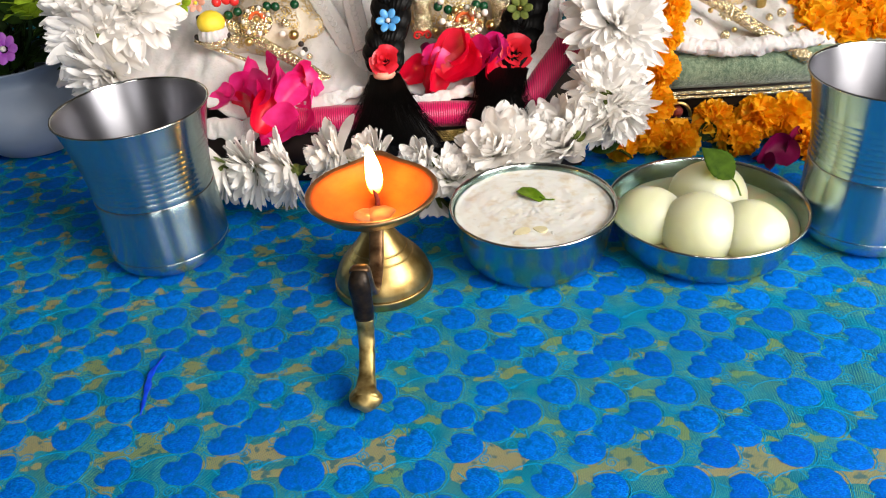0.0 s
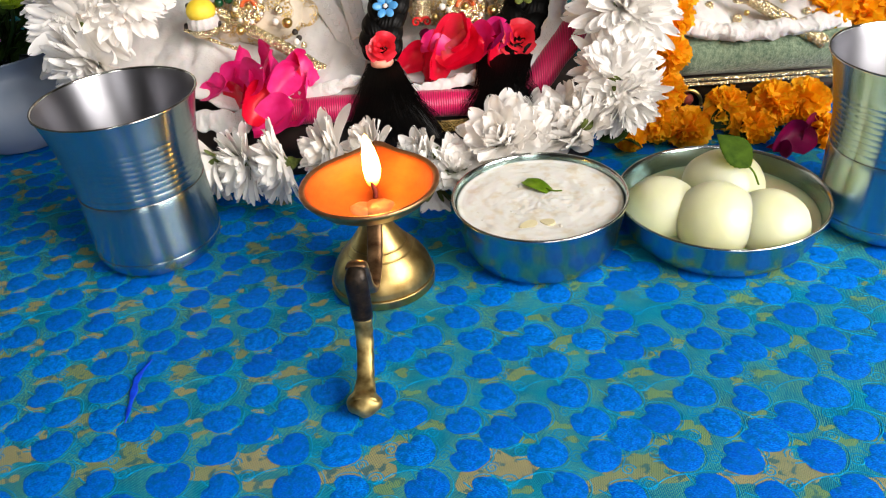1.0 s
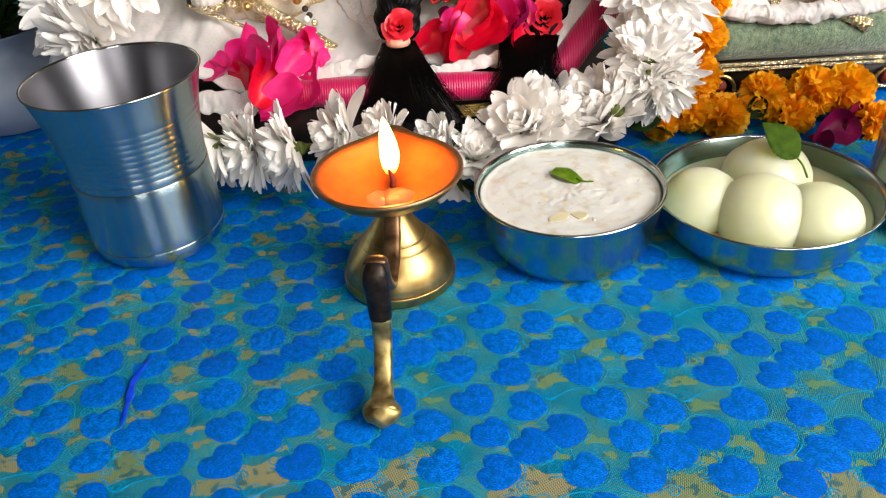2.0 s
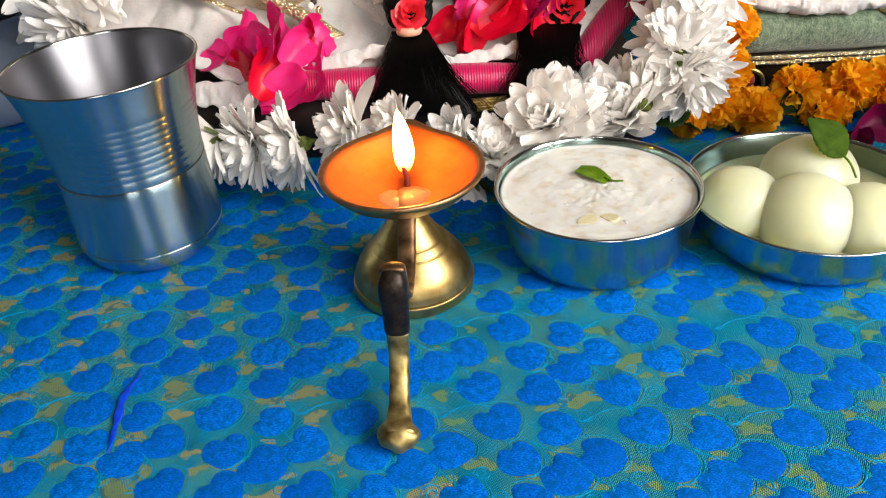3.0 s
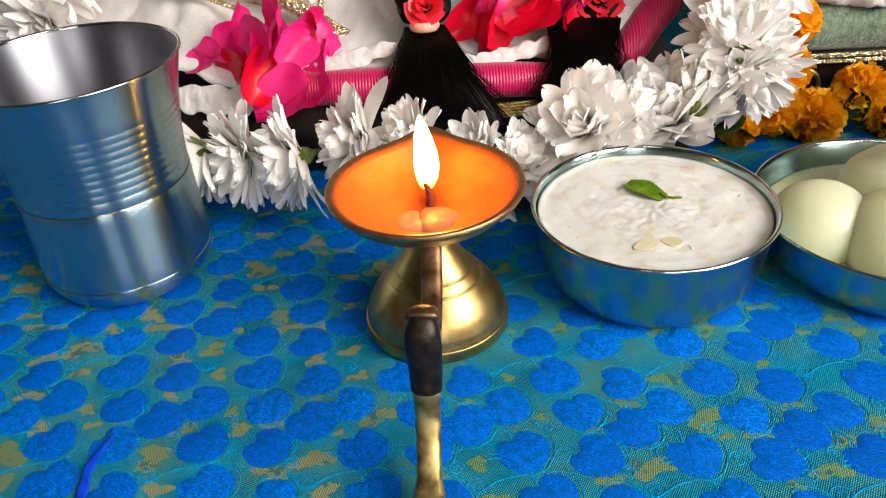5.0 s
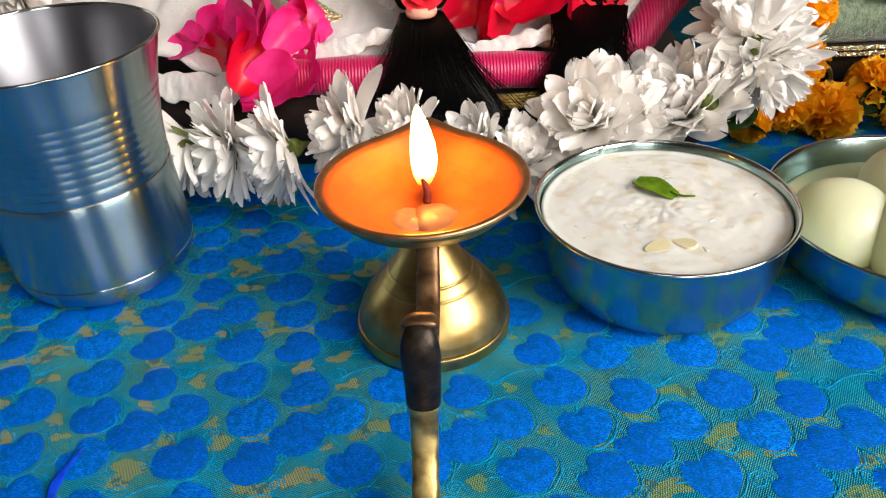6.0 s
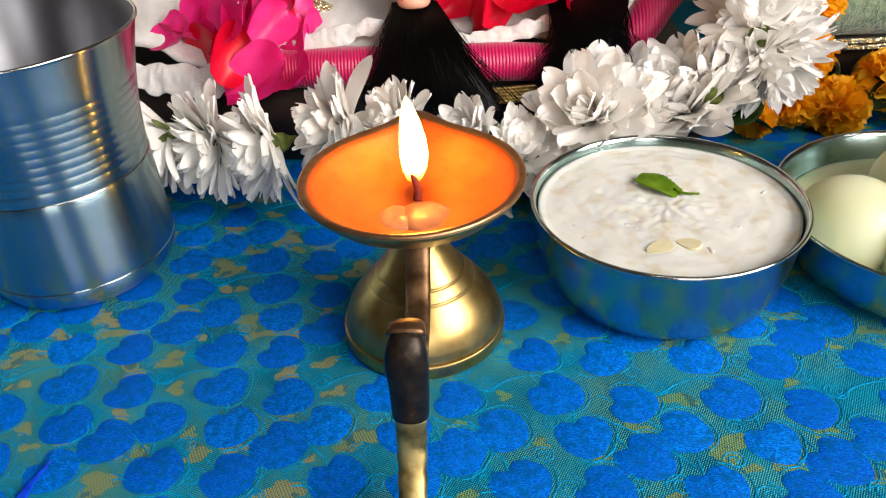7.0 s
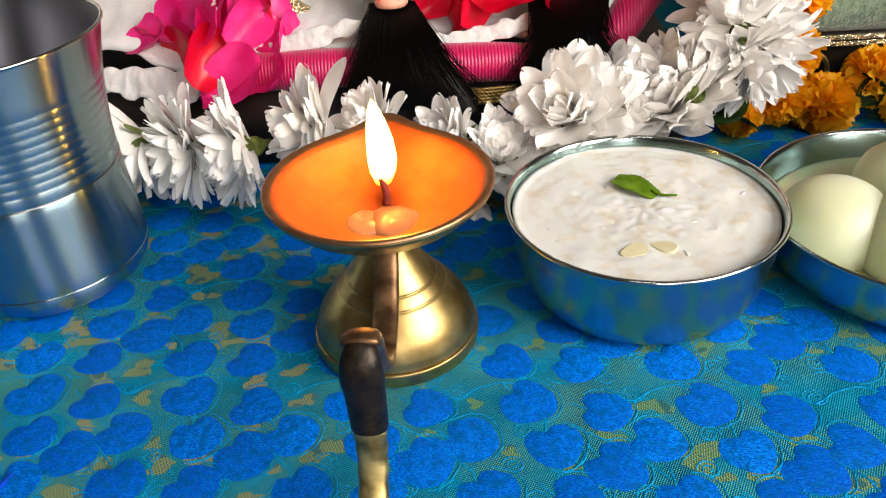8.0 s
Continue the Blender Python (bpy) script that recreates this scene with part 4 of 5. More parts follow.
rose_petal((-0.0857, 0.4060, 0.0578), 0, 0.0207, 75, -30, 60)
rose_petal((-0.1179, 0.4080, 0.0627), 2, 0.0178, 70, -50, 100)
rose_petal((0.0086, 0.4020, 0.0671), 1, 0.0266, 50, -30, 30)
rose_petal((-0.0026, 0.3980, 0.0590), 1, 0.0222, 60, -50, 80)
rose_petal((0.0249, 0.4040, 0.0625), 0, 0.0252, 50, -20, -20)
rose_petal((-0.0106, 0.4000, 0.0552), 1, 0.0192, 70, -60, 120)
rose_petal((0.0366, 0.4060, 0.0637), 3, 0.0222, 50, -30, -60)
rose_petal((0.0148, 0.3960, 0.0604), 1, 0.0237, 35, -10, 10)
rose_petal((0.0037, 0.4080, 0.0703), 1, 0.0207, 80, -50, 60)
rose_petal((0.0202, 0.4000, 0.0687), 1, 0.0222, 60, -10, -80)
rose_petal((-0.0083, 0.4040, 0.0640), 3, 0.0178, 60, -40, 150)
rose_petal((0.0319, 0.4100, 0.0677), 0, 0.0192, 70, -40, 20)
rose_petal((0.0018, 0.3960, 0.0636), 0, 0.0207, 70, -20, 200)
rose_petal((0.0137, 0.4040, 0.0701), 1, 0.0222, 40, -40, 140)
rose_petal((0.0285, 0.3980, 0.0587), 1, 0.0192, 60, -20, 90)
rose_petal((-0.0138, 0.4060, 0.0601), 1, 0.0192, 80, -30, 20)
rose_petal((-0.1018, 0.3940, 0.0513), 2, 0.0237, 60, -10, -70)
rose_petal((-0.0837, 0.3920, 0.0455), 0, 0.0207, 40, -40, 30)
rose_petal((-0.1160, 0.3980, 0.0450), 1, 0.0207, 70, -30, -20)
rose_petal((-0.0741, 0.3980, 0.0477), 2, 0.0178, 50, -10, 90)
rose_petal((-0.0930, 0.3775, 0.0375), 2, 0.0270, 35, -12, 12)
rose_petal((-0.0790, 0.3785, 0.0370), 0, 0.0200, 30, -8, -25)
rose_petal((-0.1050, 0.3820, 0.0470), 1, 0.0235, 62, -30, 75)
rose_petal((-0.1000, 0.3880, 0.0610), 2, 0.0220, 68, -35, -15)
rose_petal((-0.0880, 0.3890, 0.0560), 0, 0.0185, 60, -25, 50)
rose_petal((-0.1290, 0.3960, 0.0500), 2, 0.0180, 30, -10, 5)
rose_petal((0.1953, 0.3800, 0.0031), 3, 0.0222, 50, -30, 30)
rose_petal((0.1879, 0.3740, -0.0038), 3, 0.0178, 30, -10, -40)
rose_petal((0.2050, 0.3860, 0.0058), 3, 0.0192, 60, -30, 70)


def rosette(loc, r, material, label, axis=(0, -0.8, 0.5)):
    """A small cloth rose of wrapped petals."""
    ob = thing("cloth_rose", loc, label, "flower")
    turn = facing(axis)
    rng = random.Random(int(loc[0] * 9000))
    for k in range(13):
        bm = bmesh.new()
        rr = r * (0.12 + 0.88 * k / 12)
        a0 = k * 2.4
        nl, nw = 4, 8
        g = []
        for i in range(nl + 1):
            t = i / nl
            row = []
            for j in range(nw + 1):
                a = a0 + (j / nw - 0.5) * 2.0 * math.sin(math.pi * (0.25 + 0.5 * t))
                q = rr * (0.55 + 0.55 * t * t) + 0.1 * r * (t ** 3)
                row.append(bm.verts.new((q * math.cos(a), q * math.sin(a), r * (0.95 - 0.75 * k / 12) * t + 0.05 * r * math.sin(5 * a))))
            g.append(row)
        for i in range(nl):
            for j in range(nw):
                bm.faces.new((g[i][j], g[i][j + 1], g[i + 1][j + 1], g[i + 1][j]))
        p = part("petal", bm, material, ob)
        p.matrix_local = turn
    return ob


# ---- the altar seat with its draped dolls' clothes ----
seat = thing("altar_seat", (-0.03, 0.48, 0.0), "low altar seat behind the white garland, near-black for the shaded gap", "seat")
# the block's near-black colour makes the shaded gap under the bolster
part("seat_block", box(-0.15, 0.115, -0.097, 0.16, 0.0, 0.030, 0.002), BLACK, seat)
for k in range(5):
    z = 0.0245 + 0.0014 * k
    part("gold_cord", sweep(catmull([(0.016, -0.0985, z), (0.030, -0.0995, z - 0.0004), (0.050, -0.0985, z), (0.066, -0.0985, z + 0.0005)], 10), lambda u: (0.0008, 0.0008), 6, side=Vector((0, 1, 0))), GOLD, seat, "gold thread edging")

bolster = sweep(catmull([(-0.092, 0.389, 0.0385), (-0.078, 0.386, 0.0395), (-0.05, 0.385, 0.0400), (0.0, 0.385, 0.0392), (0.035, 0.386, 0.0375), (0.052, 0.392, 0.043), (0.066, 0.402, 0.056), (0.080, 0.414, 0.069), (0.092, 0.430, 0.082)], 14),
                lambda u: (0.0078 + 0.0006 * math.sin(40 * u), 0.0074 + 0.004 * max(0.0, u - 0.6)), 20, side=Vector((0, 1, 0.2)))
tagged(finish("pink_bolster", bolster, RIBBED), "ribbed magenta satin bolster edging the altar seat", "cushion")


def drape(name, x0, x1, y0, y1, height, label, seed, fold=0.004, nx=110, ny=60):
    """A thick folded sheet over the altar; height(x, y) gives its lie."""
    bm = bmesh.new()
    g = []
    for j in range(ny + 1):
        row = []
        for i in range(nx + 1):
            x, y = x0 + (x1 - x0) * i / nx, y0 + (y1 - y0) * j / ny
            p = Vector((x * 22 + seed, y * 13, seed))
            z = height(x, y) + fold * noise.noise(p) + 0.4 * fold * abs(noise.noise(p * 2.2)) + 0.12 * fold * noise.noise(p * 9)
            e = 0.0024 * noise.noise(Vector((x * 60, seed, 0))) if j == 0 else 0
            row.append(bm.verts.new((x, y + e, z)))
        g.append(row)
    for j in range(ny):
        for i in range(nx):
            bm.faces.new((g[j][i], g[j][i + 1], g[j + 1][i + 1], g[j + 1][i]))
    ext = bmesh.ops.extrude_edge_only(bm, edges=[e for e in bm.edges if e.is_boundary])
    for v in ext["geom"]:
        if isinstance(v, bmesh.types.BMVert):
            v.co.z -= 0.0022
            v.co.y += 0.001
    return tagged(finish(name, bm, LACE), label, "lace cloth")


drape("white_lace_dress", -0.225, -0.040, 0.392, 0.60, lambda x, y: 0.044 + 0.40 * (y - 0.392) + 0.02 * max(0.0, (-0.11 - x) / 0.1), "white lace dress cloth spread in folds over the seat", 1.0, 0.011)
drape("white_lace_dress", -0.044, 0.075, 0.398, 0.60, lambda x, y: 0.0445 + 0.30 * (y - 0.398) + 0.9 * max(0.0, x - 0.05), "white lace dress cloth gathered behind the hair tassels", 5.0, 0.008)
for pts, r in (([(-0.150, 0.388, 0.0400), (-0.132, 0.386, 0.0375), (-0.112, 0.383, 0.0375), (-0.096, 0.382, 0.0390)], 0.0068),
               ([(-0.088, 0.392, 0.047), (-0.066, 0.391, 0.0495), (-0.044, 0.395, 0.0535)], 0.0042),
               ([(-0.018, 0.389, 0.0475), (-0.004, 0.388, 0.0475), (0.012, 0.390, 0.0500), (0.026, 0.394, 0.0530)], 0.0036),
               ([(0.046, 0.396, 0.0500), (0.058, 0.404, 0.0600), (0.066, 0.412, 0.0720), (0.070, 0.424, 0.0860), (0.076, 0.440, 0.0980)], 0.0048)):
    hem = sweep(catmull(pts, 40), lambda u: (r * (0.25 + 0.75 * math.sqrt(math.sin(math.pi * min(0.97, 0.03 + 0.94 * u)))) * (1 + 0.16 * math.sin(31 * u)), 0.0010), 24, side=Vector((0, 0.55, 0.8)))
    for v in hem.verts:
        v.co += noise.noise_vector(v.co * 150) * 0.0012 + noise.noise_vector(v.co * 420) * 0.0005
    tagged(finish("lace_hem", hem, LACE), "crinkled white lace hem along the bolster", "lace cloth", "lace hems")

# dressed statues, mostly above the view


def statue(name, blobs, label):
    bm = bmesh.new()
    for c, r, sq in blobs:
        ball(r, c, 24, bm, sq)
    return tagged(finish(name, bm, STATUE), label, "statue")


statue("deity_statue", [((-0.108, 0.462, 0.075), 0.030, 0.7), ((-0.128, 0.450, 0.073), 0.016, 0.8), ((-0.083, 0.457, 0.072), 0.011, 0.9), ((-0.105, 0.485, 0.125), 0.026, 1.5), ((-0.105, 0.485, 0.180), 0.020, 1.1)], "small dressed deity statue seated on white cloth")
statue("deity_statue", [((0.014, 0.470, 0.070), 0.030, 0.8), ((-0.012, 0.450, 0.078), 0.007, 2.2), ((0.034, 0.450, 0.076), 0.007, 2.2), ((0.014, 0.480, 0.125), 0.026, 1.5), ((0.014, 0.480, 0.180), 0.020, 1.1)], "small dressed deity statue seated behind rose petals")
statue("deity_statue", [((0.215, 0.510, 0.075), 0.030, 0.8), ((0.190, 0.488, 0.068), 0.014, 0.8), ((0.215, 0.515, 0.125), 0.026, 1.5), ((0.215, 0.515, 0.180), 0.020, 1.1)], "small dressed deity statue on a green cushion")


def gold_rope(pts, r, label):
    """A rope of three twisted glittering strands."""
    ob = thing("gold_rope", pts[0], label, "rope", "gold ropes")
    line = catmull([Vector(p) - Vector(pts[0]) for p in pts], 22)
    for s in range(3):
        twisted = []
        for i, p in enumerate(line):
            d = (line[min(i + 1, len(line) - 1)] - line[max(i - 1, 0)]).normalized()
            a = d.cross(Vector((0, 0, 1))).normalized()
            b = d.cross(a)
            t = i * 0.55 + s * 2 * math.pi / 3
            twisted.append(p + (a * math.cos(t) + b * math.sin(t)) * r * 0.55)
        part("strand", sweep(twisted, lambda u: (r * 0.62, r * 0.62), 8, side=Vector((0.1, 0.2, 1))), GLITTER, ob)
    return ob


gold_rope([(-0.1328, 0.4400, 0.0861), (-0.1172, 0.4340, 0.0774), (-0.1032, 0.4280, 0.0703), (-0.0858, 0.4210, 0.0620), (-0.0708, 0.4160, 0.0528), (-0.0612, 0.4140, 0.0493)], 0.0033, "glittering gold twisted rope lying on the white dress")
gold_rope([(-0.1507, 0.4320, 0.0768), (-0.1367, 0.4280, 0.0715), (-0.1225, 0.4240, 0.0669), (-0.1133, 0.4200, 0.0642)], 0.0011, "thin gold cord lying on the white dress")
gold_rope([(0.1633, 0.4560, 0.0775), (0.1751, 0.4520, 0.0709), (0.1866, 0.4470, 0.0639), (0.2015, 0.4410, 0.0550), (0.2148, 0.4360, 0.0472), (0.2272, 0.4320, 0.0403)], 0.0036, "glittering gold twisted rope hanging before the green cushion")


def bead(name, loc, r, material, label, group=""):
    return tagged(finish(name, ball(r, (0, 0, 0), 18), material, loc=loc), label, "bead", group)


for c in ((-0.1599, 0.4300, 0.0911), (-0.1345, 0.4400, 0.0971), (-0.1289, 0.4420, 0.0975), (-0.1242, 0.4420, 0.0964)):
    bead("red_bead", c, 0.0030, RED_BEAD, "glossy red bead on the statue's clothes", "red beads")
for c in ((-0.1217, 0.4360, 0.0915), (-0.1274, 0.4350, 0.0901), (-0.1030, 0.4360, 0.0937), (-0.0979, 0.4360, 0.0930), (-0.0864, 0.4380, 0.0930), (0.0014, 0.4260, 0.0893), (0.0074, 0.4240, 0.0878), (0.0239, 0.4260, 0.0891), (0.0285, 0.4270, 0.0875), (-0.0284, 0.4120, 0.0700)):
    bead("green_bead", c, 0.0028, GREEN_BEAD, "dark green glass bead strung on the statue", "green beads")
for c in ((0.0034, 0.4240, 0.0931), (0.0035, 0.4240, 0.0810), (0.0290, 0.4240, 0.0847), (0.0119, 0.4220, 0.0700), (0.0194, 0.4220, 0.0688), (-0.0090, 0.4240, 0.0658), (-0.0951, 0.4300, 0.0780), (-0.0841, 0.4260, 0.0665)):
    bead("pearl_bead", c, 0.0020, PEARL, "small pearly white bead strung on the statue", "pearl beads")
for c in ((-0.1448, 0.4320, 0.0905), (-0.1484, 0.4310, 0.0791), (-0.1289, 0.4310, 0.0792), (-0.0825, 0.4280, 0.0679), (-0.0843, 0.4280, 0.0716)):
    bead("dark_bead", c, 0.0018, BLACK, "tiny dark bead on the statue's ornament", "dark beads")


def pendant(loc, r, label):
    """A round gold pendant with an enamel arc, a ring of stones and a lotus boss."""
    ob = thing("pendant", loc, label, "pendant")
    turn = facing((0, -0.85, 0.5))
    def add(name, bm, mat, lab=""):
        p = part(name, bm, mat, ob, lab)
        p.matrix_local = turn
    add("disc", lathe([(0, 0.0), (r, 0.0), (r * 1.03, 0.0006), (r, 0.0012), (r * 0.6, 0.0010), (0, 0.0012)], 40), GLITTER)
    arc = [Vector((0.42 * r * math.cos(a), 0.42 * r * math.sin(a) + 0.1 * r, 0.0016)) for a in [math.pi * (k / 16) for k in range(17)]]
    add("enamel_arc", sweep(arc, lambda u: (0.0011, 0.0009), 8, side=Vector((0, 0, 1))), ORANGE_ENAMEL, "orange enamel arc")
    add("boss", ball(r * 0.22, (0, 0.1 * r, 0.0015), 14), GOLD)
    for k in range(14):
        a = 2 * math.pi * k / 14
        add("stone", ball(r * 0.13, (0.86 * r * math.cos(a), 0.86 * r * math.sin(a), 0.0013), 10), PEARL if k % 2 else GOLD)
    for k in range(5):
        a = math.pi * (1.15 + 0.175 * k)
        line = [Vector((0, -0.05 * r, 0.0014)), Vector((0.3 * r * math.cos(a), 0.3 * r * math.sin(a), 0.0022)), Vector((0.68 * r * math.cos(a), 0.68 * r * math.sin(a), 0.0014))]
        add("lotus_petal", sweep(catmull(line, 4), lambda u: (0.0011 * math.sin(math.pi * (0.1 + 0.85 * u)) + 0.0002, 0.0005), 8, side=Vector((1, 0.3, 0))), GLITTER)


pendant((0.0166, 0.4240, 0.0787), 0.0112, "round gold pendant with an orange enamel arc and pearls")
pendant((-0.1097, 0.4320, 0.0860), 0.0095, "gold glitter pendant with an orange enamel arc")

yellow = thing("yellow_ornament", (-0.1375, 0.4300, 0.0837), "yellow cloth ornament with a white frill on a gold base", "ornament")
part("yellow_cap", ball(0.0085, (0, 0, 0.004), 20, None, 0.85), YELLOW, yellow)
frill = lathe([(0.0080, 0.001), (0.0088, -0.002), (0.0090, -0.005), (0.0080, -0.0055), (0.0070, -0.002)], 48)
for v in frill.verts:
    a = math.atan2(v.co.y, v.co.x)
    v.co.x *= 1 + 0.06 * math.sin(14 * a)
    v.co.y *= 1 + 0.06 * math.sin(14 * a)
part("frill", frill, LACE, yellow, "white gathered frill")
part("gold_foot", lathe([(0, -0.010), (0.0075, -0.010), (0.0085, -0.0075), (0.0078, -0.005), (0, -0.004)], 32), GLITTER, yellow)

# carved arms beside the pendant


def swirl(loc, flip):
    ob = thing("painted_scroll", loc, "red painted scroll ornament on the statue's sleeve", "ornament", "red scrolls")
    for s in (-1, 1):
        line = []
        for k in range(22):
            a = k * 0.36
            r = 0.0030 * (1 - k / 26)
            line.append(Vector((s * (0.0030 - r * math.cos(a)), -0.001, flip * r * math.sin(a))))
        part("scroll", sweep(line, lambda u: (0.0007, 0.0007), 6, side=Vector((0, 1, 0))), RED_BEAD, ob)


swirl((-0.0093, 0.4280, 0.0722), 1)
swirl((0.0380, 0.4300, 0.0690), -1)
for c in ((-0.0086, 0.4340, 0.0831), (0.0389, 0.4360, 0.0775)):
    tagged(finish("gold_sleeve", lathe([(0, -0.012), (0.0055, -0.012), (0.0068, -0.009), (0.0056, -0.006), (0.0055, 0.006), (0.0068, 0.010), (0.0060, 0.013), (0, 0.013)], 24), GLITTER, loc=c), "gold trimmed sleeve of the statue", "ornament", "gold sleeves")

# ---- hair: braids, roses and loose tassels ----


def braid(pts, rad, label):
    """A plait of three thick twisted locks, each furrowed like combed hair."""
    ob = thing("hair_braid", pts[0], label, "hair braid", "hair braids")
    line = catmull([Vector(p) - Vector(pts[0]) for p in pts], 26)
    for s in range(3):
        lock = []
        for i, p in enumerate(line):
            t = i * 0.13 + s * 2 * math.pi / 3
            lock.append(p + Vector((math.sin(t), 0.55 * math.sin(2 * t), 0)) * rad * 0.62)
        bm = sweep(lock, lambda u: (rad * 0.60 * (1 + 0.12 * math.sin(40 * u + s)), rad * 0.52), 40, side=Vector((1, 0, 0)))
        for n, v in enumerate(bm.verts):
            k = n % 40
            v.co += Vector((0, -1, 0)) * (0.0004 if k % 3 else -0.0003)
        part("hair_lock", bm, HAIR, ob)


braid([(-0.0226, 0.4400, 0.1109), (-0.0253, 0.4300, 0.0973), (-0.0269, 0.4210, 0.0833), (-0.0314, 0.4120, 0.0730), (-0.0309, 0.4060, 0.0641)], 0.0100, "thick black braided hair hanging down the statue")
braid([(0.0551, 0.4520, 0.1025), (0.0542, 0.4420, 0.0849), (0.0526, 0.4320, 0.0726), (0.0439, 0.4200, 0.0633), (0.0400, 0.4120, 0.0585)], 0.0130, "thick black braided hair with a small flower")


def hair_tassel(top, feet, label, seed, crown=0.016):
    """A loose brush of straight hair: a tapered core and many single strands."""
    rng = random.Random(seed)
    ob = thing("hair_tassel", top, label, "hair tassel", "hair tassels")
    core, vs, fs = bmesh.new(), [], []
    t0 = Vector(top)
    ends = [Vector(f) - t0 for f in feet]

    def at(s, u, w, depth):
        e = ends[0] * (1 - s) + ends[1] * s
        bow = Vector((0, -0.008 - 0.004 * math.sin(math.pi * s), 0.006)) * math.sin(math.pi * u)
        p = e * u + bow
        k = 0.28 + 0.72 * min(1.0, u * 1.6)
        mid = (ends[0] + ends[1]) * 0.5 * u + bow
        return mid + (p - mid) * 1.0 + Vector((w * (1 - k) * 1.2, depth * k, 0))
    g = []
    for i in range(9):
        u = i / 8
        g.append([core.verts.new(at(s / 8, u, 0.9 * crown * (s / 8 - 0.5), 0.0005)) for s in range(9)] + [core.verts.new(at(s / 8, u, 0.9 * crown * (s / 8 - 0.5), 0.013)) for s in range(8, -1, -1)])
    for a, b in zip(g, g[1:]):
        for k in range(18):
            q = (k + 1) % 18
            core.faces.new((a[k], a[q], b[q], b[k]))
    part("hair_core", core, HAIR, ob)
    for n in range(900):
        s = rng.uniform(-0.04, 1.04)
        w = crown * (s - 0.5) + rng.uniform(-0.002, 0.002)
        dep = rng.uniform(-0.0015, 0.004)
        lim = rng.uniform(0.88, 1.10)
        dx, dz = rng.gauss(0, 0.0034), rng.uniform(-0.001, 0.002)
        n0 = len(vs)
        for i in range(9):
            u = lim * i / 8
            p = at(s, u, w, dep) + Vector((dx * u * u * 2 + 0.0011 * math.sin(5 * u + n * 1.7) * u, 0, dz * u))
            hw = 0.00013 * (1.05 - u * 0.7)
            vs += [tuple(p + Vector((-hw, 0, 0))), tuple(p + Vector((hw, -hw, hw)))]
        for i in range(8):
            a = n0 + 2 * i
            fs.append((a, a + 1, a + 3, a + 2))
    tagged(raw("loose_hair", vs, fs, HAIR, ob), kind="stuff")
    return ob


hair_tassel((-0.0313, 0.4000, 0.0594), ((-0.0525, 0.3720, 0.0289), (0.0001, 0.3600, 0.0294)), "loose black hair tassel tied with a red cloth rose", 3)
hair_tassel((0.0375, 0.4080, 0.0587), ((0.0150, 0.3710, 0.0331), (0.0510, 0.3720, 0.0345)), "loose black hair tassel falling over the bolster", 4, 0.034)
rosette((-0.0298, 0.3980, 0.0684), 0.0082, CORAL, "small coral red cloth rose tied above the hair tassel")
rosette((0.0460, 0.4080, 0.0644), 0.0100, CORAL, "small red cloth rose tied to the dark braid")
tie = sweep([Vector((0.0052 * math.cos(a), 0.004 * math.sin(a), 0)) for a in [k * 0.42 for k in range(15)]], lambda u: (0.0022, 0.0014), 8, side=Vector((0, 0, 1)))
tagged(finish("hair_tie", tie, PEACH, loc=(-0.0314, 0.3960, 0.0613)), "peach thread hair tie", "hair tie")


def little_flower(loc, r, material, centre, label, petals=6):
    ob = thing("plastic_flower", loc, label, "flower")
    turn = facing((0, -0.85, 0.5))
    for k in range(petals):
        bm = bmesh.new()
        bmesh.ops.create_uvsphere(bm, u_segments=12, v_segments=8, radius=1.0, matrix=Matrix.Translation((r * 0.62, 0, 0.12 * r)) @ Matrix.Rotation(-0.35, 4, "Y") @ Matrix.Diagonal((r * 0.44, r * 0.32, r * 0.12, 1)))
        p = part("petal", bm, material, ob)
        p.matrix_local = turn @ Matrix.Rotation(2 * math.pi * k / petals, 4, "Z")
    c = part("flower_centre", ball(r * 0.2, (0, 0, 0.15 * r), 12), centre, ob)
    c.matrix_local = turn


little_flower((-0.0271, 0.4090, 0.0883), 0.0070, BLUE_FLOWER, PEARL, "light blue plastic flower pinned on the braid")
little_flower((0.0495, 0.4200, 0.0869), 0.0075, CALYX, GOLD, "dull green plastic flower pinned on the braid")

# ---- green cushion on its gold base ----
CUX0, CUX1, CUY0, CUY1 = 0.138, 0.36, 0.432, 0.58
base = thing("cushion_stand", (0.25, 0.50, 0.0), "dark and gold ornamented base under the green cushion", "base")
part("base_block", box(CUX0 - 0.248, CUX1 - 0.252, CUY0 - 0.496, 0.075, 0.0, 0.022, 0.001), BLACK, base)
for k, z in enumerate((0.0035, 0.0185, 0.0215)):
    line = [Vector((CUX0 - 0.25 + 0.0028 * i, CUY0 - 0.4985 - 0.0004 * (i % 2), z + 0.0003 * (i % 2))) for i in range(80)]
    part("gold_braid", sweep(line, lambda u: (0.0014, 0.0012), 8, side=Vector((0, 1, 0))), GLITTER, base)
for i in range(9):
    x = CUX0 - 0.25 + 0.012 + i * 0.024
    arc = [Vector((x + 0.0085 * math.cos(a), CUY0 - 0.499, 0.0058 + 0.0095 * math.sin(a))) for a in [math.pi * k / 12 for k in range(13)]]
    part("gold_arch", sweep(arc, lambda u: (0.0013, 0.0011), 8, side=Vector((0, 1, 0))), GOLD, base)
    part("red_stone", ball(0.0042, (x, CUY0 - 0.497, 0.0085), 14), RED_BEAD if i % 2 else WICK, base, "dark red glass stone")


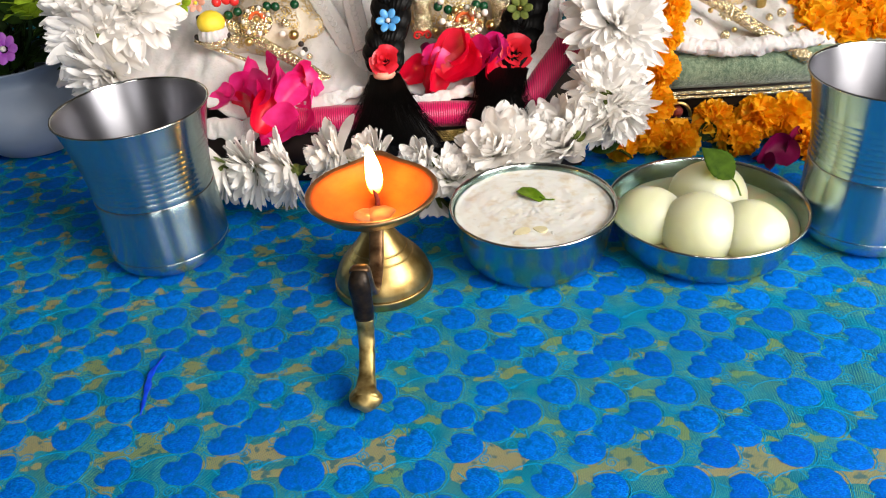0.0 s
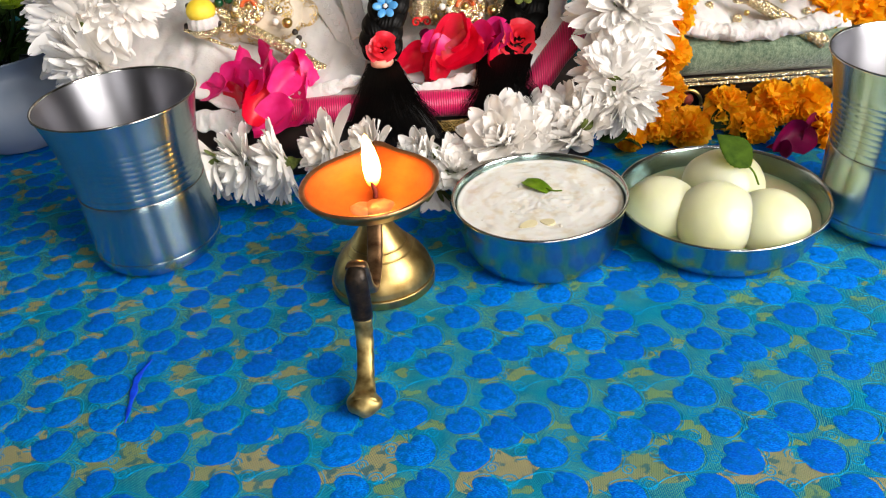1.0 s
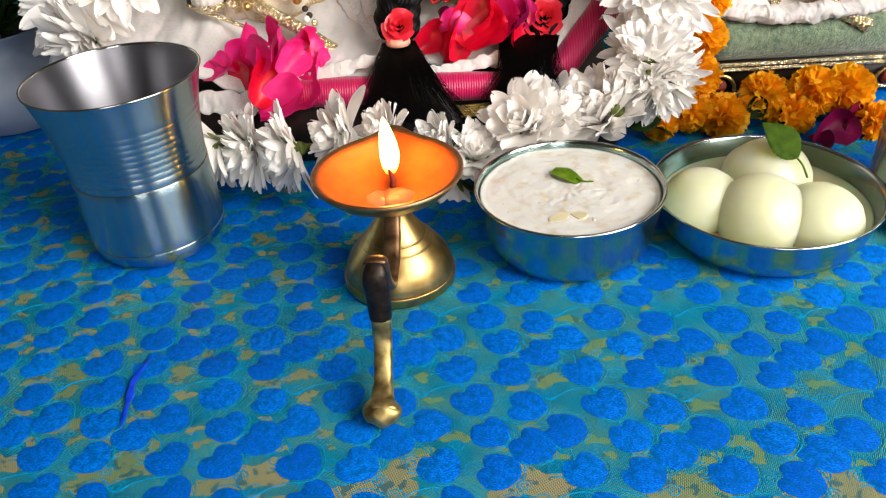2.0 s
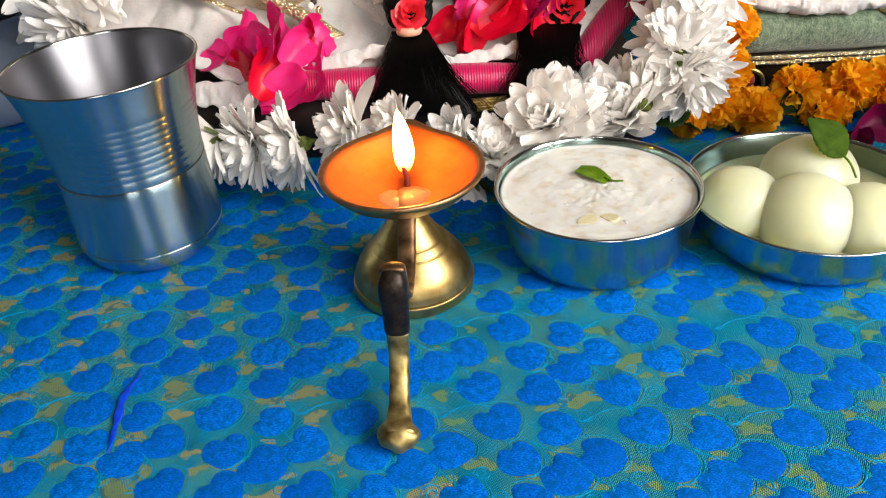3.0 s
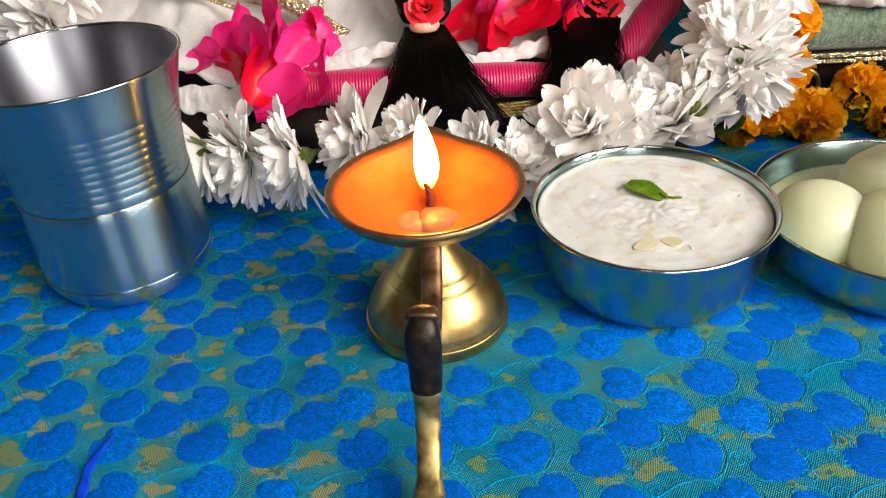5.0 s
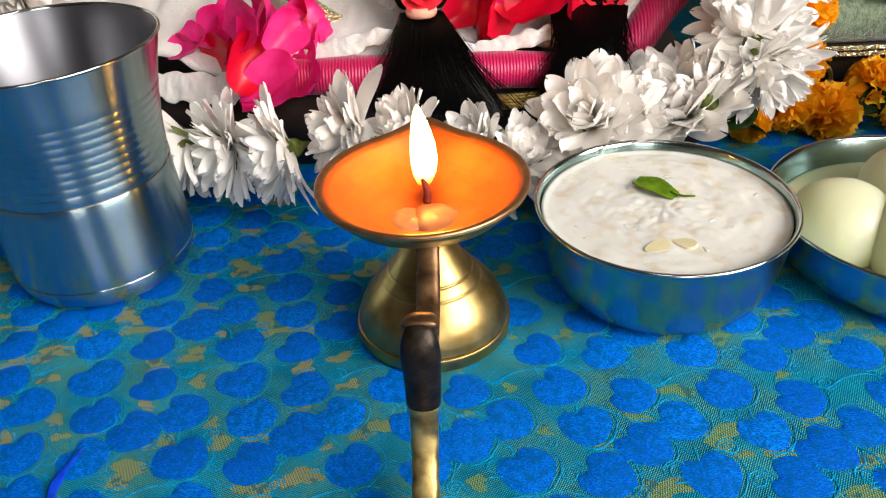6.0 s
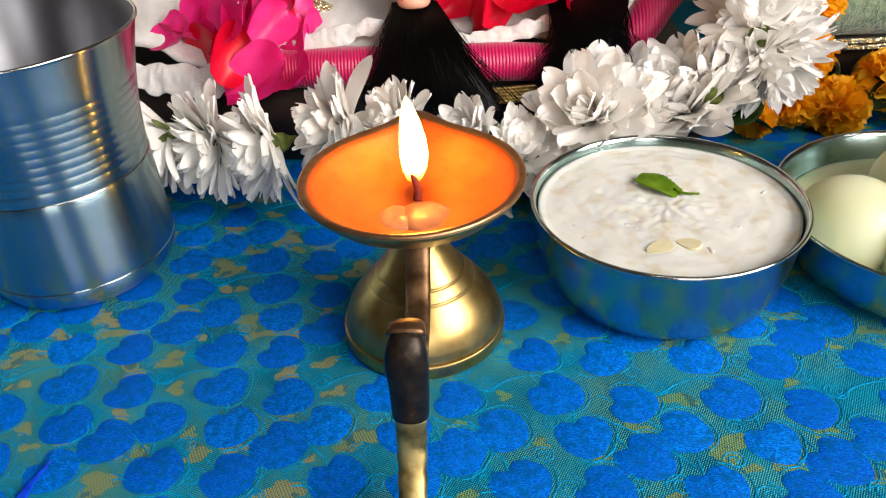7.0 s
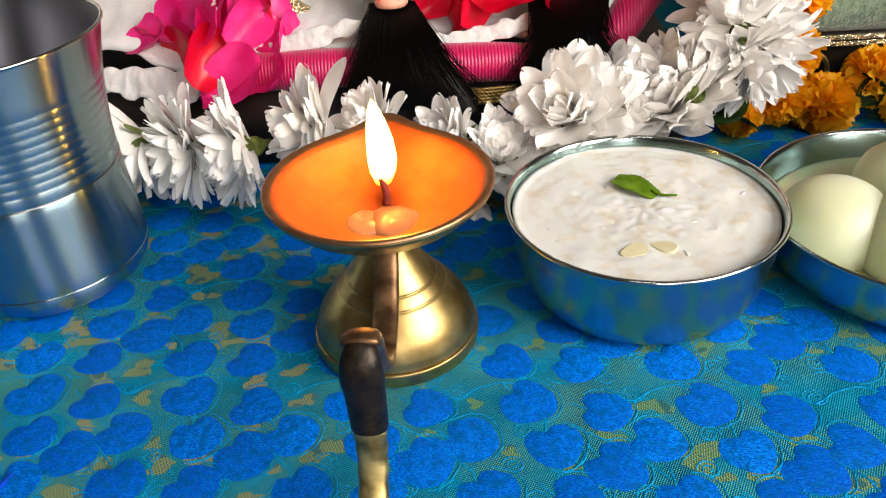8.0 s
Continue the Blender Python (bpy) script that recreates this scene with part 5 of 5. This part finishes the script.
def cushion():
    bm = box(CUX0, CUX1, CUY0, CUY1, 0.0225, 0.0455)
    bmesh.ops.subdivide_edges(bm, edges=bm.edges[:], cuts=14, use_grid_fill=True)
    for v in bm.verts:
        ez = (v.co.z - 0.034) / 0.0115
        v.co.y += 0.006 * ez * ez * (1 if v.co.y < 0.44 else 0)
        n = Vector((v.co.x * 45, v.co.y * 45, v.co.z * 45))
        v.co += Vector((0, -1, 0.5)) * 0.0016 * noise.noise(n) + Vector((0, 0, 0.0008)) * noise.noise(n * 5)
    return bm


tagged(finish("green_cushion", cushion(), VELVET), "sage green velvet cushion on a gold ornamented base", "cushion")
drape("white_fur_cloth", 0.140, 0.245, 0.438, 0.53, lambda x, y: 0.049 + 0.010 * math.exp(-((x - 0.152) / 0.02) ** 2) + 0.006 * math.exp(-((x - 0.225) / 0.02) ** 2) + 0.22 * (y - 0.438) - 0.004 * math.exp(-((y - 0.438) / 0.006) ** 2), "fluffy white cloth laid on the green cushion", 9.0, 0.010, 110, 60)
roll = sweep(catmull([(0.143, 0.441, 0.0545), (0.158, 0.437, 0.0515), (0.176, 0.435, 0.0495), (0.196, 0.435, 0.0490), (0.214, 0.436, 0.0500), (0.236, 0.440, 0.0505)], 26), lambda u: (0.0055 + 0.0012 * math.sin(17 * u), 0.0050 + 0.0010 * math.sin(23 * u)), 28, side=Vector((0, 1, 0.2)))
for v in roll.verts:
    v.co += noise.noise_vector(v.co * 120) * 0.0022 + noise.noise_vector(v.co * 480) * 0.0010
tagged(finish("fleece_roll", roll, LACE), "lumpy white fleece edge rolled over the green cushion", "fleece")
for n, (c, r) in enumerate((((0.2007, 0.4520, 0.0476), 0.0095), ((0.1911, 0.4560, 0.0491), 0.0060), ((0.2106, 0.4620, 0.0539), 0.0060), ((0.1859, 0.4660, 0.0561), 0.0070))):
    disc = lathe([(0, 0.0), (r, 0.0), (r * 1.05, 0.001), (r, 0.002), (r * 0.75, 0.0014), (r * 0.6, 0.0022), (0, 0.0030)], 32)
    ob = finish("gold_disc", disc, GLITTER)
    ob.matrix_world = Matrix.Translation(c) @ facing((0.3 - 0.2 * n, -0.6, 0.7))
    tagged(ob, "gold disc ornament lying on the white cloth", "ornament", "gold discs")
tagged(finish("gold_tube", lathe([(0, -0.010), (0.0030, -0.010), (0.0030, 0.012), (0.0036, 0.0125), (0, 0.013)], 20), GOLD, loc=(0.2066, 0.4700, 0.0618)), "small gold tube ornament", "ornament")

for k, c in enumerate(((0.1832, 0.4440, 0.0573), (0.1932, 0.4460, 0.0588), (0.2002, 0.4380, 0.0460), (0.2090, 0.4400, 0.0512), (0.1865, 0.4420, 0.0492), (0.2129, 0.4500, 0.0640), (0.1696, 0.4520, 0.0678), (0.2185, 0.4440, 0.0557), (0.1787, 0.4460, 0.0534), (0.1903, 0.4520, 0.0678), (0.2050, 0.4480, 0.0624), (0.1622, 0.4500, 0.0611))):
    bead("gold_bead", c, 0.0017 + 0.0006 * (k % 3), GLITTER if k % 3 else GOLD, "small gold bead ornament before the green cushion", "gold beads")
for k, c in enumerate(((-0.1188, 0.4320, 0.0842), (-0.0930, 0.4340, 0.0836), (-0.0883, 0.4300, 0.0768), (-0.0795, 0.4240, 0.0648), (-0.1164, 0.4280, 0.0748), (-0.1254, 0.4300, 0.0765), (-0.0013, 0.4240, 0.0755), (0.0057, 0.4200, 0.0677), (0.0320, 0.4240, 0.0767), (0.0294, 0.4220, 0.0654), (0.0114, 0.4240, 0.0872), (0.0223, 0.4240, 0.0858))):
    bead("gold_bead", c, 0.0020 + 0.0006 * (k % 3), GLITTER if k % 2 else GOLD, "small gold bead ornament on the statue", "gold beads")

# ---- vase with an artificial plant ----
vase = thing("flower_vase", (-0.292, 0.468, 0.0), "white glazed ceramic vase holding an artificial plant", "vase")
part("vase_body", lathe([(q, 0.82 * h) for q, h in [(0, 0.001), (0.026, 0.001), (0.028, 0.0), (0.031, 0.002), (0.033, 0.005), (0.041, 0.012), (0.0475, 0.024), (0.0490, 0.034), (0.0465, 0.046), (0.0400, 0.055), (0.0345, 0.060), (0.0335, 0.064), (0.0350, 0.070), (0.0375, 0.074),
                         (0.0380, 0.0755), (0.0365, 0.0755), (0.0330, 0.070), (0.0315, 0.064), (0.0330, 0.058), (0.0380, 0.050), (0.020, 0.046), (0, 0.046)]], 72), CERAMIC, vase)
plant = thing("artificial_plant", (-0.292, 0.468, 0.038), "dark leafy artificial plant with lime leaf tips", "plant")
prng = random.Random(12)
LEAFS = []
for k in range(3):
    tmp = finish("leaf", flat_leaf(0.020 + 0.004 * k, 0.0065, 0.06, 0.003), (DARK_LEAF, DARK_LEAF, LIME_LEAF)[k], plant)
    tmp.matrix_local = pose(0, 0, 0.030, 0, -60, 120 * k)
    LEAFS.append(tmp.data)
for k in range(150):
    az, up, rad = prng.uniform(0, 6.28), prng.uniform(0.010, 0.085), prng.uniform(0.004, 0.034)
    o = new("leaf", LEAFS[prng.randrange(2)])
    o.parent = plant
    o.matrix_local = Matrix.Translation((rad * math.cos(az), rad * math.sin(az), up)) @ pose(0, 0, 0, prng.uniform(-40, 40), prng.uniform(-60, 10), math.degrees(az) + prng.uniform(-50, 50))
for k in range(9):
    o = new("leaf", LEAFS[2])
    o.parent = plant
    o.matrix_local = Matrix.Translation((0.0455, -0.040, 0.060)) @ pose(0, 0, 0, prng.uniform(-20, 20), -15 - 30 * (k % 2), 40 * k) @ Matrix.Diagonal((0.62, 1.1, 1, 1))
for k in range(6):
    a = k * 1.05
    part("plant_stem", sweep(catmull([(0.004 * math.cos(a), 0.004 * math.sin(a), 0), (0.012 * math.cos(a), 0.012 * math.sin(a), 0.03), (0.026 * math.cos(a), 0.026 * math.sin(a), 0.07)], 4), lambda u: (0.0012, 0.0012), 6), DARK_LEAF, plant)
part("plant_stem", sweep(catmull([(0.01, -0.01, 0.02), (0.035, -0.03, 0.045), (0.0455, -0.040, 0.060)], 4), lambda u: (0.0012, 0.0012), 6), DARK_LEAF, plant)
little_flower((-0.2721, 0.4320, 0.0791), 0.0100, PURPLE, PEARL, "small purple and white artificial flower in the plant", 8)

# ---- small leaves and trims among the garlands ----


def garland_leaf(loc, rx, ry, rz, size):
    ob = finish("garland_leaf", flat_leaf(size, size * 0.36, 0.06, 0.003), DARK_LEAF)
    ob.matrix_world = pose(*loc, rx, ry, rz)
    return tagged(ob, "dark green leaf tucked into the marigold garland", "leaf", "garland leaves")


garland_leaf((0.1542, 0.3920, 0.0087), 50, -30, 40, 0.016)
garland_leaf((0.1617, 0.3900, 0.0084), 60, -50, 120, 0.015)
garland_leaf((0.0872, 0.3720, 0.0156), 30, -10, 20, 0.020)
garland_leaf((0.1122, 0.3780, 0.0057), 20, -10, 160, 0.018)
garland_leaf((0.1706, 0.3860, 0.0031), 40, -20, 70, 0.015)
little_flower((-0.1579, 0.4400, 0.0980), 0.0085, LIME_LEAF, YELLOW, "lime green cloth flower on the white dress", 7)
little_flower((-0.1472, 0.4400, 0.0972), 0.0060, PEACH, YELLOW, "peach cloth flower on the white dress", 6)
for n, pts in enumerate(([(-0.0784, 0.4700, 0.0893), (-0.0669, 0.4520, 0.0759), (-0.0553, 0.4360, 0.0624), (-0.0458, 0.4220, 0.0531)], [(-0.0549, 0.4600, 0.0906), (-0.0509, 0.4460, 0.0768), (-0.0463, 0.4320, 0.0651)], [(0.0734, 0.4460, 0.0859), (0.0689, 0.4340, 0.0726), (0.0635, 0.4240, 0.0606), (0.0569, 0.4140, 0.0505)])):
    band = thing("lace_band", pts[0], "white lace band with a scalloped edge and eyelets", "lace cloth", "lace bands")
    line = catmull([Vector(p) - Vector(pts[0]) for p in pts], 26)
    part("band_cloth", sweep(line, lambda u: (0.0058 + 0.0007 * abs(math.sin(46 * u)), 0.0008), 12, side=Vector((0.9, 0.1, 0.35))), LACE, band)
    for k in range(3, len(line) - 3, 5):
        d = (line[k + 1] - line[k - 1]).normalized()
        ring = lathe([(0.0013, 0.0), (0.0017, 0.0005), (0.0021, 0.0), (0.0017, -0.0005), (0.0013, 0.0)], 12)
        o = part("eyelet", ring, LACE, band)
        s = Vector((0.9, 0.1, 0.35))
        s = (s - d * s.dot(d)).normalized()
        o.matrix_local = Matrix.Translation(line[k] + d.cross(s) * 0.0010 * (1 if d.cross(s).y < 0 else -1)) @ facing(d.cross(s))
